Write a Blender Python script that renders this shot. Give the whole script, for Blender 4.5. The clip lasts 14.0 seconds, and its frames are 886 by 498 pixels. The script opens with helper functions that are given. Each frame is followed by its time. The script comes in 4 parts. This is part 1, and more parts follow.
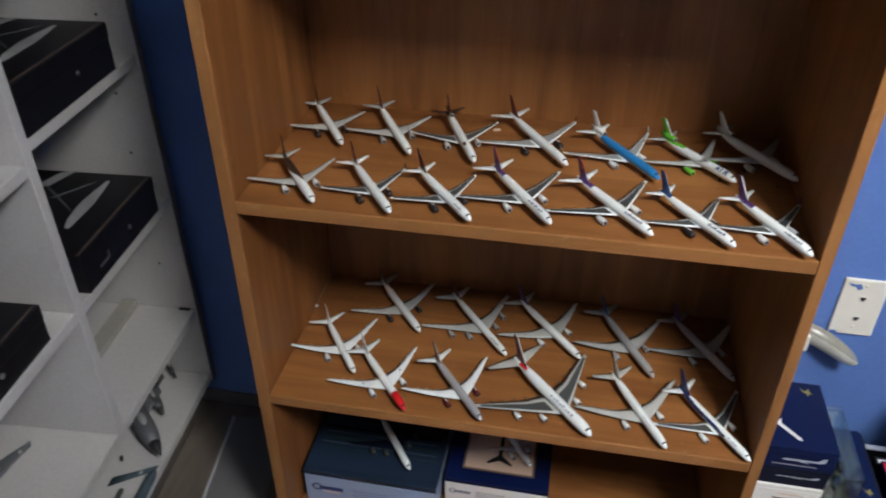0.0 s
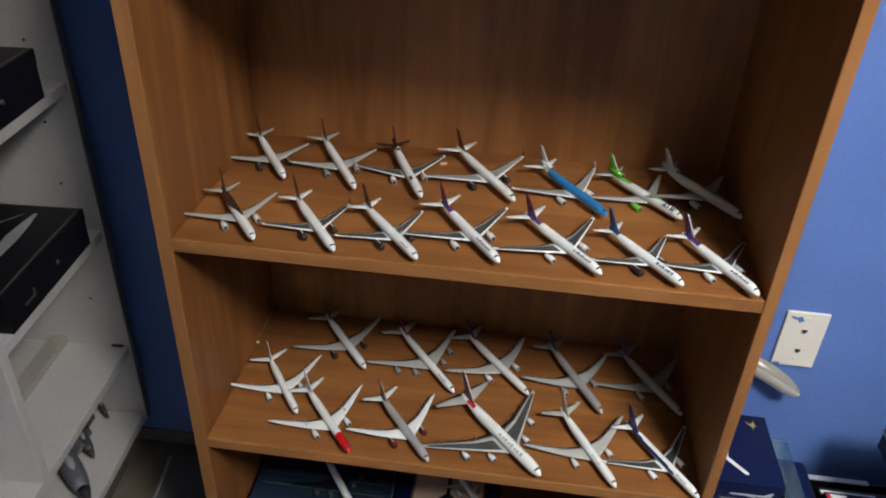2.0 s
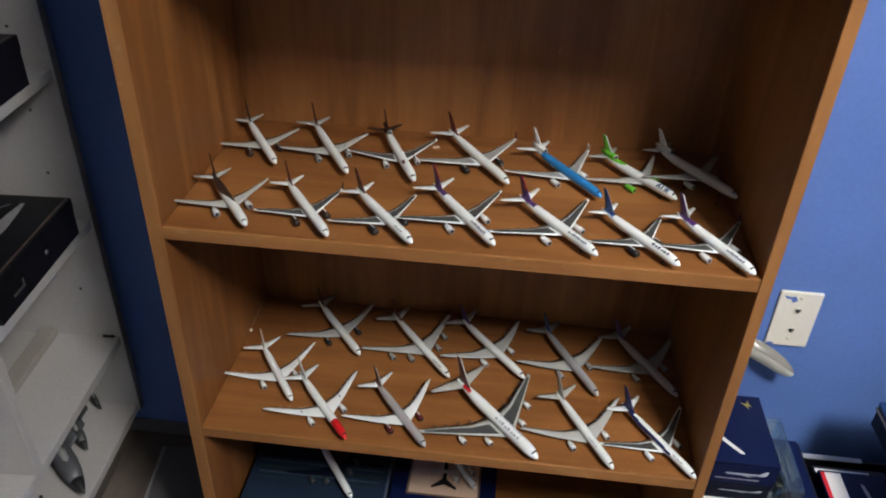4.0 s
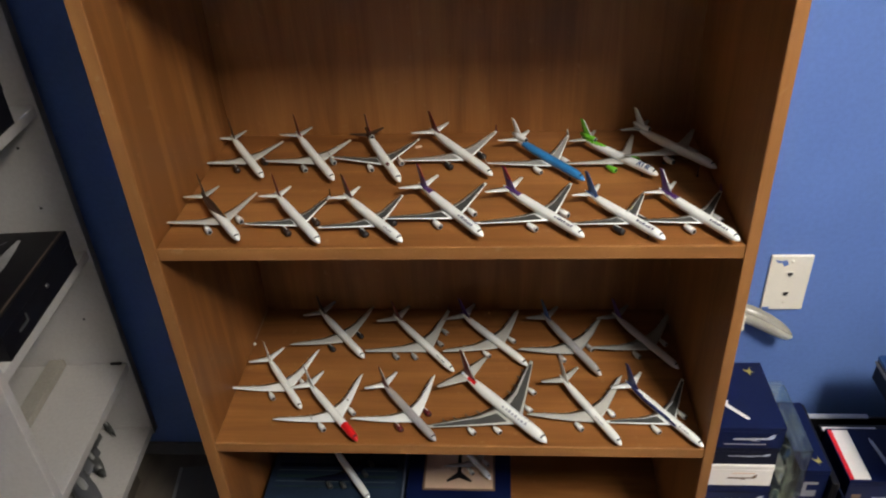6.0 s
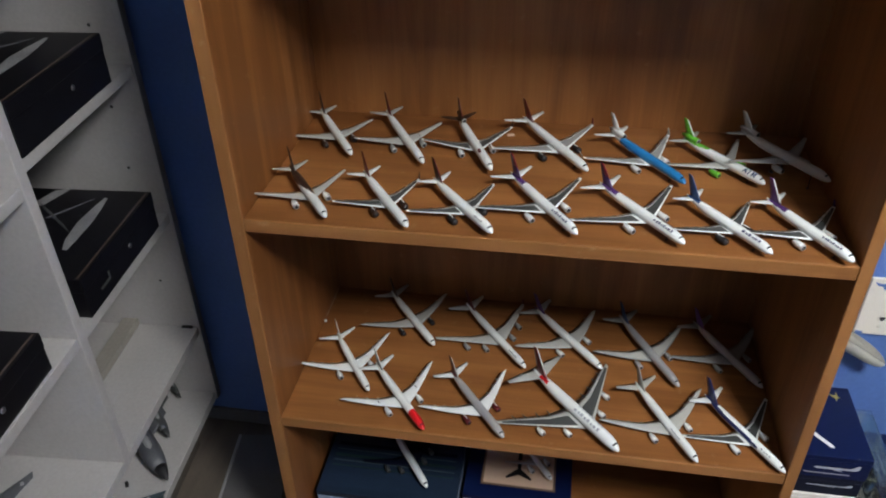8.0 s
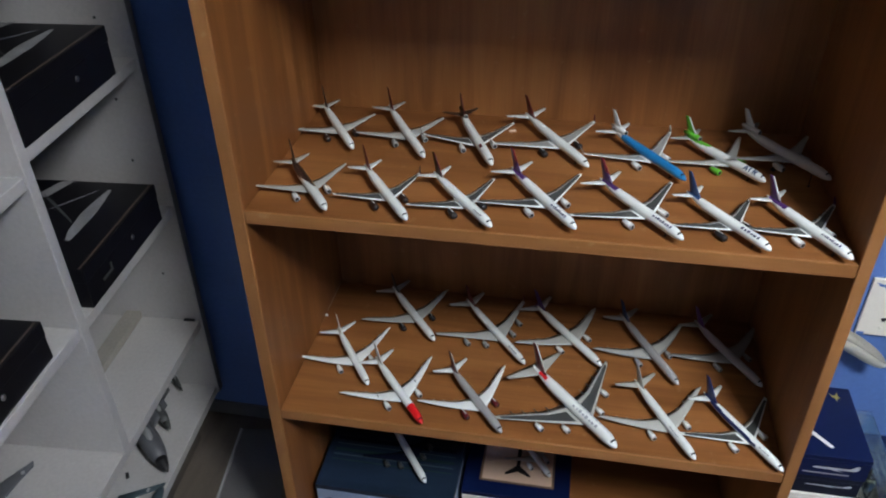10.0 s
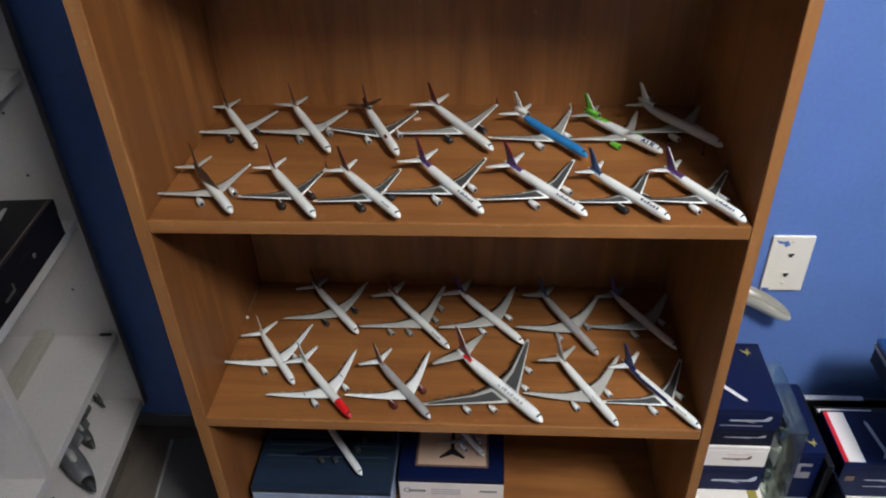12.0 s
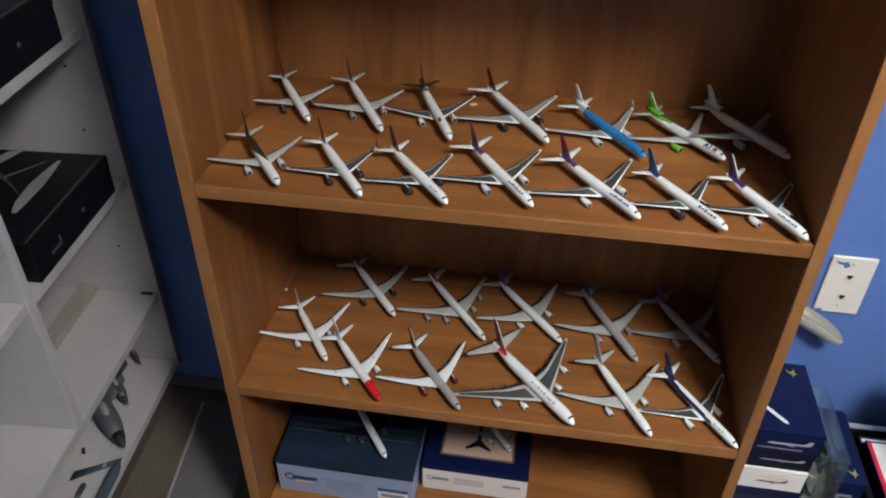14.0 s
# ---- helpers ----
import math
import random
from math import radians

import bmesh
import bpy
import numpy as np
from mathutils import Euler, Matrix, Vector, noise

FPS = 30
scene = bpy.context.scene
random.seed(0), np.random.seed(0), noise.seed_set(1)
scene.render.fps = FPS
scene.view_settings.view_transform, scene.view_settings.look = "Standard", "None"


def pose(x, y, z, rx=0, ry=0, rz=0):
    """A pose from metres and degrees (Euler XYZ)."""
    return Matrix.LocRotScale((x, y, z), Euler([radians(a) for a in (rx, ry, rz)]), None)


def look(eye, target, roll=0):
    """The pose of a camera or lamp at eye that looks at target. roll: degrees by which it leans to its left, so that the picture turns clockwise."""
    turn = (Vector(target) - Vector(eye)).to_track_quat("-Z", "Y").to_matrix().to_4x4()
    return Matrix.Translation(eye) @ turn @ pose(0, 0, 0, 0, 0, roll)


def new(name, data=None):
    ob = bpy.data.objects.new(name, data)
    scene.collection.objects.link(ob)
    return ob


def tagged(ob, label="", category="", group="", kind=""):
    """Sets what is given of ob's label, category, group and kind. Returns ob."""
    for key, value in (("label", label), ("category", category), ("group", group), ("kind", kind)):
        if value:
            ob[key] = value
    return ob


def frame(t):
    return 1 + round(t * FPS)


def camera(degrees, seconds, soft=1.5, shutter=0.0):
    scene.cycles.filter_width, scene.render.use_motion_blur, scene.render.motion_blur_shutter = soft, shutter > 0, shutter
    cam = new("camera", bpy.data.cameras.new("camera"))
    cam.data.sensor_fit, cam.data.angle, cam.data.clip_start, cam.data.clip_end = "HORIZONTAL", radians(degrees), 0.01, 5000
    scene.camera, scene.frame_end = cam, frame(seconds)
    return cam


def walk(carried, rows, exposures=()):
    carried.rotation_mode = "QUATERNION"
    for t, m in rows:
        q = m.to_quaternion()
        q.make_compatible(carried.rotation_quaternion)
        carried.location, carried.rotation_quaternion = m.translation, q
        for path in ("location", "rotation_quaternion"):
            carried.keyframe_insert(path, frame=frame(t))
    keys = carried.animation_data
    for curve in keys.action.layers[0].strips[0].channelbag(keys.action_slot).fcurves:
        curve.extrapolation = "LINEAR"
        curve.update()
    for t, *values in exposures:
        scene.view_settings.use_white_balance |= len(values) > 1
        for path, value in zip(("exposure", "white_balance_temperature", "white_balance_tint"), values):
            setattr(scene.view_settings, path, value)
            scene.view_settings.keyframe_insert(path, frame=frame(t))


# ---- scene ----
cam = camera(59.58, 14.0, soft=2.0, shutter=0.5)
# seconds, eye (x, y, z), yaw, pitch, roll
PATH = [
    (0, 0.4422, -0.8214, 0.5540, 10.8597, -34.4520, -0.0144),
    (0.5, 0.4382, -0.8124, 0.5471, 6.7763, -34.4081, 3.2644),
    (1, 0.4359, -0.7962, 0.5484, 5.7816, -34.1836, 4.7882),
    (1.5, 0.4356, -0.7917, 0.5562, 6.6100, -33.7164, 3.3220),
    (2, 0.4358, -0.7888, 0.5574, 6.0978, -32.7579, 2.5173),
    (2.2, 0.4355, -0.7906, 0.5562, 6.0233, -32.6383, 2.1637),
    (4.3, 0.4287, -0.7834, 0.5449, 4.9703, -34.2181, 2.1349),
    (4.5, 0.4300, -0.7805, 0.5378, 4.9825, -36.1030, 1.7068),
    (5, 0.4378, -0.7759, 0.5316, 2.8814, -37.7131, 1.2376),
    (5.5, 0.4452, -0.7911, 0.5407, 2.9987, -35.4246, -0.1918),
    (6, 0.4432, -0.8050, 0.5533, 5.1262, -33.5459, -3.1843),
    (6.5, 0.4325, -0.8032, 0.5529, 5.7824, -34.0624, -5.0854),
    (7, 0.4226, -0.7995, 0.5521, 7.7325, -34.0768, -5.3192),
    (7.5, 0.4013, -0.7945, 0.5482, 9.0379, -34.8907, -2.9977),
    (8, 0.3980, -0.7788, 0.5444, 10.1042, -34.5806, -1.1588),
    (8.2, 0.3974, -0.7765, 0.5469, 11.6175, -34.8388, -2.7531),
    (10.3, 0.4094, -0.7851, 0.5376, 9.9462, -34.4029, -0.0208),
    (10.5, 0.4072, -0.7852, 0.5408, 8.7585, -34.3451, 0.5092),
    (11, 0.4051, -0.7928, 0.5442, 8.4795, -34.2461, 0.6538),
    (11.5, 0.4227, -0.7962, 0.5457, 5.9567, -34.7332, 0.5040),
    (12, 0.4329, -0.7816, 0.5454, 4.5181, -35.6996, -1.9204),
    (12.5, 0.4326, -0.7773, 0.5449, 5.8717, -35.7962, -1.6189),
    (13, 0.4421, -0.7728, 0.5444, 6.0325, -35.7487, -1.9083),
    (13.5, 0.4335, -0.7677, 0.5369, 7.6129, -36.4815, 0.1742),
    (14, 0.4300, -0.7614, 0.5364, 8.5240, -36.7846, 0.7932),
]


def turn(x, y, z, yaw, pitch, roll):
    a, b = radians(yaw), radians(pitch)
    ahead = Vector((-math.sin(a) * math.cos(b), math.cos(a) * math.cos(b), math.sin(b)))
    eye = Vector((x, y, z))
    return look(eye, eye + ahead, roll)


# the white balance drifts: seconds, stops, kelvin, tint
BALANCE = [(0.0, 0.0, 6200, 9), (1.0, 0.0, 6250, 10), (2.0, 0.02, 6450, 10), (4.5, 0.02, 6450, 10), (5.5, 0.10, 7150, 10), (6.0, 0.08, 7050, 10), (7.0, 0.02, 6550, 10), (8.0, 0.0, 6200, 9),
           (10.5, -0.05, 5900, 8), (11.0, -0.05, 5900, 8), (12.5, 0.05, 6450, 10), (14.0, 0.0, 6300, 10)]
walk(cam, [(t, turn(*row)) for t, *row in PATH], BALANCE)

# ---- plan, in metres: the bookcase's front is y = 0, its inner left side x = 0, the underside of its upper shelf z = 0
WIDE, DEEP, DROP, BOARD = 0.740, 0.342, 0.3604, 0.019
WALL, FLOOR, CEILING = 0.350, -0.760, 1.640
LEFT_WALL, RIGHT_WALL, REAR_WALL = -0.62, 2.60, -2.60
TOP_SHELF, LOW_SHELF, BASE_SHELF = BOARD, BOARD - DROP, -0.670
CASE_TOP = 0.740

# ---- light: one unseen hanging lamp above and to the right, an added upward fill, and the light that the room returns
world = bpy.data.worlds.new("world")
scene.world = world
world.use_nodes = True
world.node_tree.nodes["Background"].inputs[0].default_value = (0.5, 0.55, 0.65, 1)
world.node_tree.nodes["Background"].inputs[1].default_value = 0.02


def area_lamp(name, place, target, size, size_y, watts, color, spread=180):
    data = bpy.data.lights.new(name, "AREA")
    data.shape, data.size, data.size_y, data.energy, data.color = "RECTANGLE", size, size_y, watts, color
    data.spread = radians(spread)
    lamp = new(name, data)
    lamp.matrix_world = look(place, target)
    return lamp


area_lamp("ceiling_lamp_downlight", (1.30, -1.12, 1.45), (0.93, 0.20, -0.30), 0.40, 0.36, 18.6, (1.0, 0.965, 0.92), 126)
# fill aimed at the ceiling, added to lift the dark parts
area_lamp("ceiling_lamp_uplight", (1.30, -1.12, 1.47), (1.30, -1.1199, 1.60), 0.30, 0.30, 37, (1.0, 0.965, 0.92))


# ---- materials
def material(name, color, rough=0.5, metal=0.0, vary=0.12, scale=30.0, bump=0.0, spec=0.5, stretch=(1, 1, 1), coat=0.0):
    """Paint, plastic or board: the colour varies at two scales, with a fine relief."""
    m = bpy.data.materials.new(name)
    m.use_nodes = True
    t = m.node_tree
    b = t.nodes["Principled BSDF"]
    b.inputs["Roughness"].default_value, b.inputs["Metallic"].default_value = rough, metal
    b.inputs["Specular IOR Level"].default_value = spec
    b.inputs["Coat Weight"].default_value = coat
    co = t.nodes.new("ShaderNodeTexCoord")
    mp = t.nodes.new("ShaderNodeMapping")
    mp.inputs["Scale"].default_value = stretch
    t.links.new(co.outputs["Object"], mp.inputs["Vector"])
    big, fine = t.nodes.new("ShaderNodeTexNoise"), t.nodes.new("ShaderNodeTexNoise")
    big.inputs["Scale"].default_value, fine.inputs["Scale"].default_value = scale * 0.2, scale * 6
    fine.inputs["Detail"].default_value = 4
    add = t.nodes.new("ShaderNodeMath")
    add.operation = "ADD"
    for n, k in ((big, 0), (fine, 1)):
        t.links.new(mp.outputs[0], n.inputs["Vector"])
        t.links.new(n.outputs["Fac"], add.inputs[k])
    ramp = t.nodes.new("ShaderNodeMapRange")
    ramp.inputs["From Min"].default_value, ramp.inputs["From Max"].default_value = 0.6, 1.4
    ramp.inputs["To Min"].default_value, ramp.inputs["To Max"].default_value = 1 - vary, 1 + vary
    t.links.new(add.outputs[0], ramp.inputs["Value"])
    mul = t.nodes.new("ShaderNodeMix")
    mul.data_type, mul.blend_type = "RGBA", "MULTIPLY"
    mul.inputs["Factor"].default_value = 1.0
    mul.inputs["A"].default_value = (*color, 1)
    t.links.new(ramp.outputs[0], mul.inputs["B"])
    t.links.new(mul.outputs["Result"], b.inputs["Base Color"])
    if bump:
        bp = t.nodes.new("ShaderNodeBump")
        bp.inputs["Strength"].default_value, bp.inputs["Distance"].default_value = bump, 0.001
        t.links.new(fine.outputs["Fac"], bp.inputs["Height"])
        t.links.new(bp.outputs[0], b.inputs["Normal"])
    return m


def wood(name, dark, light, along, rough=0.42, wear=0.12):
    """Oak-like laminate with the grain along one axis."""
    m = bpy.data.materials.new(name)
    m.use_nodes = True
    t = m.node_tree
    b = t.nodes["Principled BSDF"]
    b.inputs["Roughness"].default_value = rough
    b.inputs["Specular IOR Level"].default_value = 0.35
    co = t.nodes.new("ShaderNodeTexCoord")
    info = t.nodes.new("ShaderNodeObjectInfo")
    shift = t.nodes.new("ShaderNodeVectorMath")
    shift.operation = "ADD"
    t.links.new(co.outputs["Object"], shift.inputs[0])
    far = t.nodes.new("ShaderNodeMath")
    far.operation = "MULTIPLY"
    far.inputs[1].default_value = 7.0
    t.links.new(info.outputs["Random"], far.inputs[0])
    t.links.new(far.outputs[0], shift.inputs[1])
    outs = []
    for long, cross, detail, bend in ((2.2, 26, 5, 1.0), (8, 300, 3, 0.2), (1.2, 7, 2, 0.3)):
        mp = t.nodes.new("ShaderNodeMapping")
        mp.inputs["Scale"].default_value = [long if k == along else cross for k in range(3)]
        n = t.nodes.new("ShaderNodeTexNoise")
        n.inputs["Scale"].default_value, n.inputs["Detail"].default_value = 1.0, detail
        n.inputs["Distortion"].default_value = bend
        t.links.new(shift.outputs[0], mp.inputs["Vector"])
        t.links.new(mp.outputs[0], n.inputs["Vector"])
        outs.append(n.outputs["Fac"])
    last = None
    for o, k in zip(outs, (0.40, 0.11, 0.40)):
        ma = t.nodes.new("ShaderNodeMath")
        ma.operation = "MULTIPLY_ADD"
        ma.inputs[1].default_value = k
        t.links.new(o, ma.inputs[0])
        if last:
            t.links.new(last, ma.inputs[2])
        else:
            ma.inputs[2].default_value = 0
        last = ma.outputs[0]
    ramp = t.nodes.new("ShaderNodeValToRGB")
    nick = t.nodes.new("ShaderNodeTexNoise")
    nick.inputs["Scale"].default_value, nick.inputs["Detail"].default_value = 55.0, 3.0
    t.links.new(shift.outputs[0], nick.inputs["Vector"])
    worn = t.nodes.new("ShaderNodeMapRange")
    worn.inputs["From Min"].default_value, worn.inputs["From Max"].default_value, worn.inputs["To Max"].default_value = 0.66, 0.74, wear
    t.links.new(nick.outputs["Fac"], worn.inputs["Value"])
    pale = t.nodes.new("ShaderNodeMix")
    pale.data_type = "RGBA"
    pale.inputs["B"].default_value = (0.50, 0.33, 0.19, 1)
    ramp.color_ramp.elements[0].position, ramp.color_ramp.elements[1].position = 0.38, 0.64
    ramp.color_ramp.elements[0].color, ramp.color_ramp.elements[1].color = (*dark, 1), (*light, 1)
    t.links.new(last, ramp.inputs[0])
    t.links.new(worn.outputs[0], pale.inputs["Factor"])
    t.links.new(ramp.outputs[0], pale.inputs["A"])
    t.links.new(pale.outputs["Result"], b.inputs["Base Color"])
    bp = t.nodes.new("ShaderNodeBump")
    bp.inputs["Strength"].default_value, bp.inputs["Distance"].default_value = 0.12, 0.0006
    t.links.new(outs[1], bp.inputs["Height"])
    t.links.new(bp.outputs[0], b.inputs["Normal"])
    return m


OAK_X = wood("oak_along_x", (0.170, 0.064, 0.0178), (0.355, 0.153, 0.047), 0)
OAK_Z = wood("oak_along_z", (0.170, 0.064, 0.0178), (0.355, 0.153, 0.047), 2)
OAK_EDGE_X = wood("oak_edge_x", (0.228, 0.098, 0.031), (0.37, 0.172, 0.058), 0, 0.36, 0.18)
OAK_EDGE_Z = wood("oak_edge_z", (0.228, 0.098, 0.031), (0.37, 0.172, 0.058), 2, 0.36, 0.18)
BLUE_WALL = material("blue_wall_paint", (0.10, 0.19, 0.48), 0.55, vary=0.10, scale=20, bump=0.10)
WHITE_BOARD = material("white_melamine", (0.455, 0.445, 0.43), 0.45, vary=0.10, scale=26, bump=0.06)
# paints of unseen surfaces, kept pale so that they return more light
CEILING_PAINT = material("ceiling_paint", (0.82, 0.82, 0.82), 0.9, vary=0.05, scale=20, bump=0.3)
SIDE_BOUNCE = material("side_bounce_paint", (0.68, 0.68, 0.70), 0.7, vary=0.06, scale=20)
ROOM_BOUNCE = material("room_bounce_paint", (0.60, 0.64, 0.74), 0.7, vary=0.06, scale=20)
FLOOR_MAT = material("grey_floor_board", (0.125, 0.105, 0.085), 0.5, vary=0.3, scale=30, bump=0.2, stretch=(8, 1, 1))
BASE_GREY = material("grey_mat", (0.14, 0.137, 0.138), 0.5, vary=0.12, scale=30)
PLATE = material("ivory_plate", (0.78, 0.76, 0.66), 0.4, vary=0.05, scale=60)
WHITE = material("white_model_enamel", (0.83, 0.87, 0.86), 0.3, vary=0.06, scale=120, coat=0.2)
GREY_PAINT = material("grey_wing_enamel", (0.30, 0.31, 0.30), 0.35, vary=0.08, scale=120)
DARK_GREY = material("dark_grey_wing_enamel", (0.061, 0.066, 0.065), 0.35, vary=0.12, scale=120)
SILVER = material("silver_enamel", (0.50, 0.51, 0.53), 0.32, metal=0.35, vary=0.06, scale=120)
PALE = material("pale_grey_enamel", (0.46, 0.468, 0.44), 0.34, vary=0.07, scale=120)
SLATE = material("slate_enamel", (0.05, 0.075, 0.09), 0.45, vary=0.15, scale=80)
BLACK = material("black_rubber", (0.02, 0.02, 0.022), 0.5, vary=0.2, scale=120)
GLASS_DARK = material("dark_window_paint", (0.03, 0.035, 0.045), 0.2, vary=0.1, scale=120)
RED = material("red_enamel", (0.62, 0.012, 0.016), 0.3, vary=0.06, scale=120, coat=0.2)
MAROON = material("maroon_enamel", (0.12, 0.015, 0.02), 0.35, vary=0.1, scale=120)
BROWN = material("dark_brown_enamel", (0.035, 0.02, 0.015), 0.35, vary=0.1, scale=120)
GOLD = material("gold_enamel", (0.55, 0.30, 0.06), 0.4, vary=0.1, scale=120)
PURPLE = material("purple_enamel", (0.075, 0.028, 0.15), 0.35, vary=0.1, scale=120)
BLUE = material("sky_blue_enamel", (0.025, 0.21, 0.50), 0.3, vary=0.06, scale=120, coat=0.2)
NAVY_P = material("navy_enamel", (0.015, 0.025, 0.11), 0.3, vary=0.1, scale=120)
TEAL_P = material("deep_blue_enamel", (0.02, 0.06, 0.18), 0.35, vary=0.1, scale=120)
TITLE_INK = material("faded_navy_ink", (0.055, 0.06, 0.14), 0.4, vary=0.15, scale=150)
PINK = material("deep_red_enamel", (0.26, 0.012, 0.035), 0.35, vary=0.08, scale=120)
GREEN = material("lime_green_enamel", (0.14, 0.52, 0.04), 0.35, vary=0.08, scale=120)
JET_GREY = material("jet_grey_enamel", (0.10, 0.105, 0.115), 0.45, vary=0.15, scale=80)
LID_TEAL = material("dark_teal_card", (0.012, 0.023, 0.044), 0.4, vary=0.35, scale=25, spec=0.3, stretch=(1, 8, 1))
GREY_TEXT = material("grey_print", (0.22, 0.22, 0.25), 0.5, vary=0.1, scale=120)
METAL = material("steel", (0.55, 0.55, 0.55), 0.3, metal=1.0, vary=0.06, scale=100)
NAVY_CARD = material("navy_card", (0.003, 0.008, 0.044), 0.42, vary=0.15, scale=40, spec=0.15)
NAVY_DARK = material("dark_navy_card", (0.004, 0.006, 0.018), 0.42, vary=0.15, scale=40, spec=0.15)
BLACK_CARD = material("black_card", (0.006, 0.006, 0.008), 0.42, vary=0.2, scale=40, spec=0.3)
WHITE_CARD = material("white_card", (0.77, 0.75, 0.71), 0.5, vary=0.05, scale=40)
SKY_CARD = material("pale_blue_card", (0.27, 0.34, 0.48), 0.45, vary=0.06, scale=40)
CREAM_CARD = material("cream_card", (0.62, 0.45, 0.33), 0.5, vary=0.06, scale=40)
GREY_CARD = material("grey_card", (0.36, 0.36, 0.37), 0.5, vary=0.1, scale=40)
SMOKY = material("smoky_plastic", (0.27, 0.26, 0.22), 0.25, vary=0.25, scale=60)
GLOSS_BLUE = material("glossy_blue_card", (0.008, 0.055, 0.20), 0.2, vary=0.1, scale=40, coat=0.5)
BROWN_CARD = material("brown_print", (0.16, 0.10, 0.06), 0.5, vary=0.2, scale=40)
BAR_PRINT = material("faded_blue_print", (0.20, 0.25, 0.37), 0.45, vary=0.1, scale=60)
GREY_PRINT = material("worn_pale_print", (0.27, 0.27, 0.275), 0.5, vary=0.35, scale=70)
SHEEN = material("painted_brown_sheen", (0.085, 0.062, 0.048), 0.45, vary=0.4, scale=60)
PLINTH = material("shaded_plinth_board", (0.09, 0.075, 0.062), 0.6, vary=0.2, scale=30)
SCUFF = material("pale_scuff", (0.34, 0.235, 0.16), 0.6, vary=0.5, scale=90)
GREEN_PRINT = material("green_print", (0.010, 0.028, 0.026), 0.4, vary=0.3, scale=40)
PALE_PRINT = material("pale_print", (0.40, 0.43, 0.48), 0.4, vary=0.2, scale=60)
YELLOW_PRINT = material("yellow_print", (0.32, 0.27, 0.06), 0.5, vary=0.2, scale=60)
DUSTY_CLEAR = bpy.data.materials.new("clear_plastic")
DUSTY_CLEAR.use_nodes = True
_b = DUSTY_CLEAR.node_tree.nodes["Principled BSDF"]
_b.inputs["Base Color"].default_value = (0.86, 0.93, 0.89, 1)
_b.inputs["Roughness"].default_value = 0.06
_b.inputs["Transmission Weight"].default_value = 1.0
_b.inputs["IOR"].default_value = 1.4


# ---- builders
def part(name, bm, mat, parent, label=""):
    me = bpy.data.meshes.new(name)
    bm.to_mesh(me)
    bm.free()
    for m in mat if isinstance(mat, (list, tuple)) else [mat]:
        me.materials.append(m)
    ob = new(name, me)
    ob.parent = parent
    if label:
        tagged(ob, label)
    return ob


def thing(name, m, label, category, group="", kind=""):
    ob = new(name)
    ob.empty_display_size = 0.02
    ob.matrix_world = m
    return tagged(ob, label, category, group, kind)


def slab(x0, x1, y0, y1, z0, z1, bevel=0.0, segments=2):
    bm = bmesh.new()
    bmesh.ops.create_cube(bm, size=1)
    for v in bm.verts:
        v.co = ((x0 + x1) / 2 + v.co.x * (x1 - x0), (y0 + y1) / 2 + v.co.y * (y1 - y0), (z0 + z1) / 2 + v.co.z * (z1 - z0))
    if bevel:
        bmesh.ops.bevel(bm, geom=bm.edges[:], offset=bevel, segments=segments, affect="EDGES", profile=0.5)
    return bm


def smooth(bm):
    for f in bm.faces:
        f.smooth = True
    return bm


def join(*parts):
    """One bmesh out of several."""
    out = bmesh.new()
    for bm in parts:
        me = bpy.data.meshes.new("join")
        bm.to_mesh(me)
        bm.free()
        out.from_mesh(me)
        bpy.data.meshes.remove(me)
    return out


def lathe(profile, around=20):
    """Rings (s, radius, lift) along x; a closed body of revolution whose rings may rise by lift."""
    bm = bmesh.new()
    rings = []
    for s, r, lift in profile:
        rings.append([bm.verts.new((s, r * math.cos(2 * math.pi * k / around), lift + r * math.sin(2 * math.pi * k / around))) for k in range(around)])
    for a, b in zip(rings, rings[1:]):
        for k in range(around):
            bm.faces.new((a[k], a[(k + 1) % around], b[(k + 1) % around], b[k]))
    bm.faces.new(rings[0][::-1])
    bm.faces.new(rings[-1])
    bmesh.ops.recalc_face_normals(bm, faces=bm.faces[:])
    return smooth(bm)


def blade(stations):
    """A wing-like body: stations (point of leading edge, chord, thickness) joined by aerofoil sections; the chord runs along +x."""
    bm = bmesh.new()
    shape = ((0, 0), (0.12, 0.42), (0.38, 0.5), (0.75, 0.25), (1, 0.03), (0.75, -0.2), (0.38, -0.42), (0.12, -0.36))
    rings = []
    for lead, chord, thick, normal in stations:
        lead, normal = Vector(lead), Vector(normal)
        rings.append([bm.verts.new(lead + Vector((u * chord, 0, 0)) + normal * (w * thick)) for u, w in shape])
    n = len(shape)
    for a, b in zip(rings, rings[1:]):
        for k in range(n):
            bm.faces.new((a[k], a[(k + 1) % n], b[(k + 1) % n], b[k]))
    bm.faces.new(rings[0])
    bm.faces.new(rings[-1][::-1])
    bmesh.ops.recalc_face_normals(bm, faces=bm.faces[:])
    return smooth(bm)


# ---- model airliners: local x runs from the nose to the tail, z = 0 is the shelf
PROFILE = ((0, 0.03), (0.006, 0.22), (0.016, 0.40), (0.03, 0.57), (0.05, 0.74), (0.075, 0.87), (0.105, 0.96), (0.14, 1.0), (0.66, 1.0), (0.74, 0.95), (0.82, 0.78), (0.90, 0.53), (0.96, 0.30), (0.99, 0.16), (1.0, 0.05))


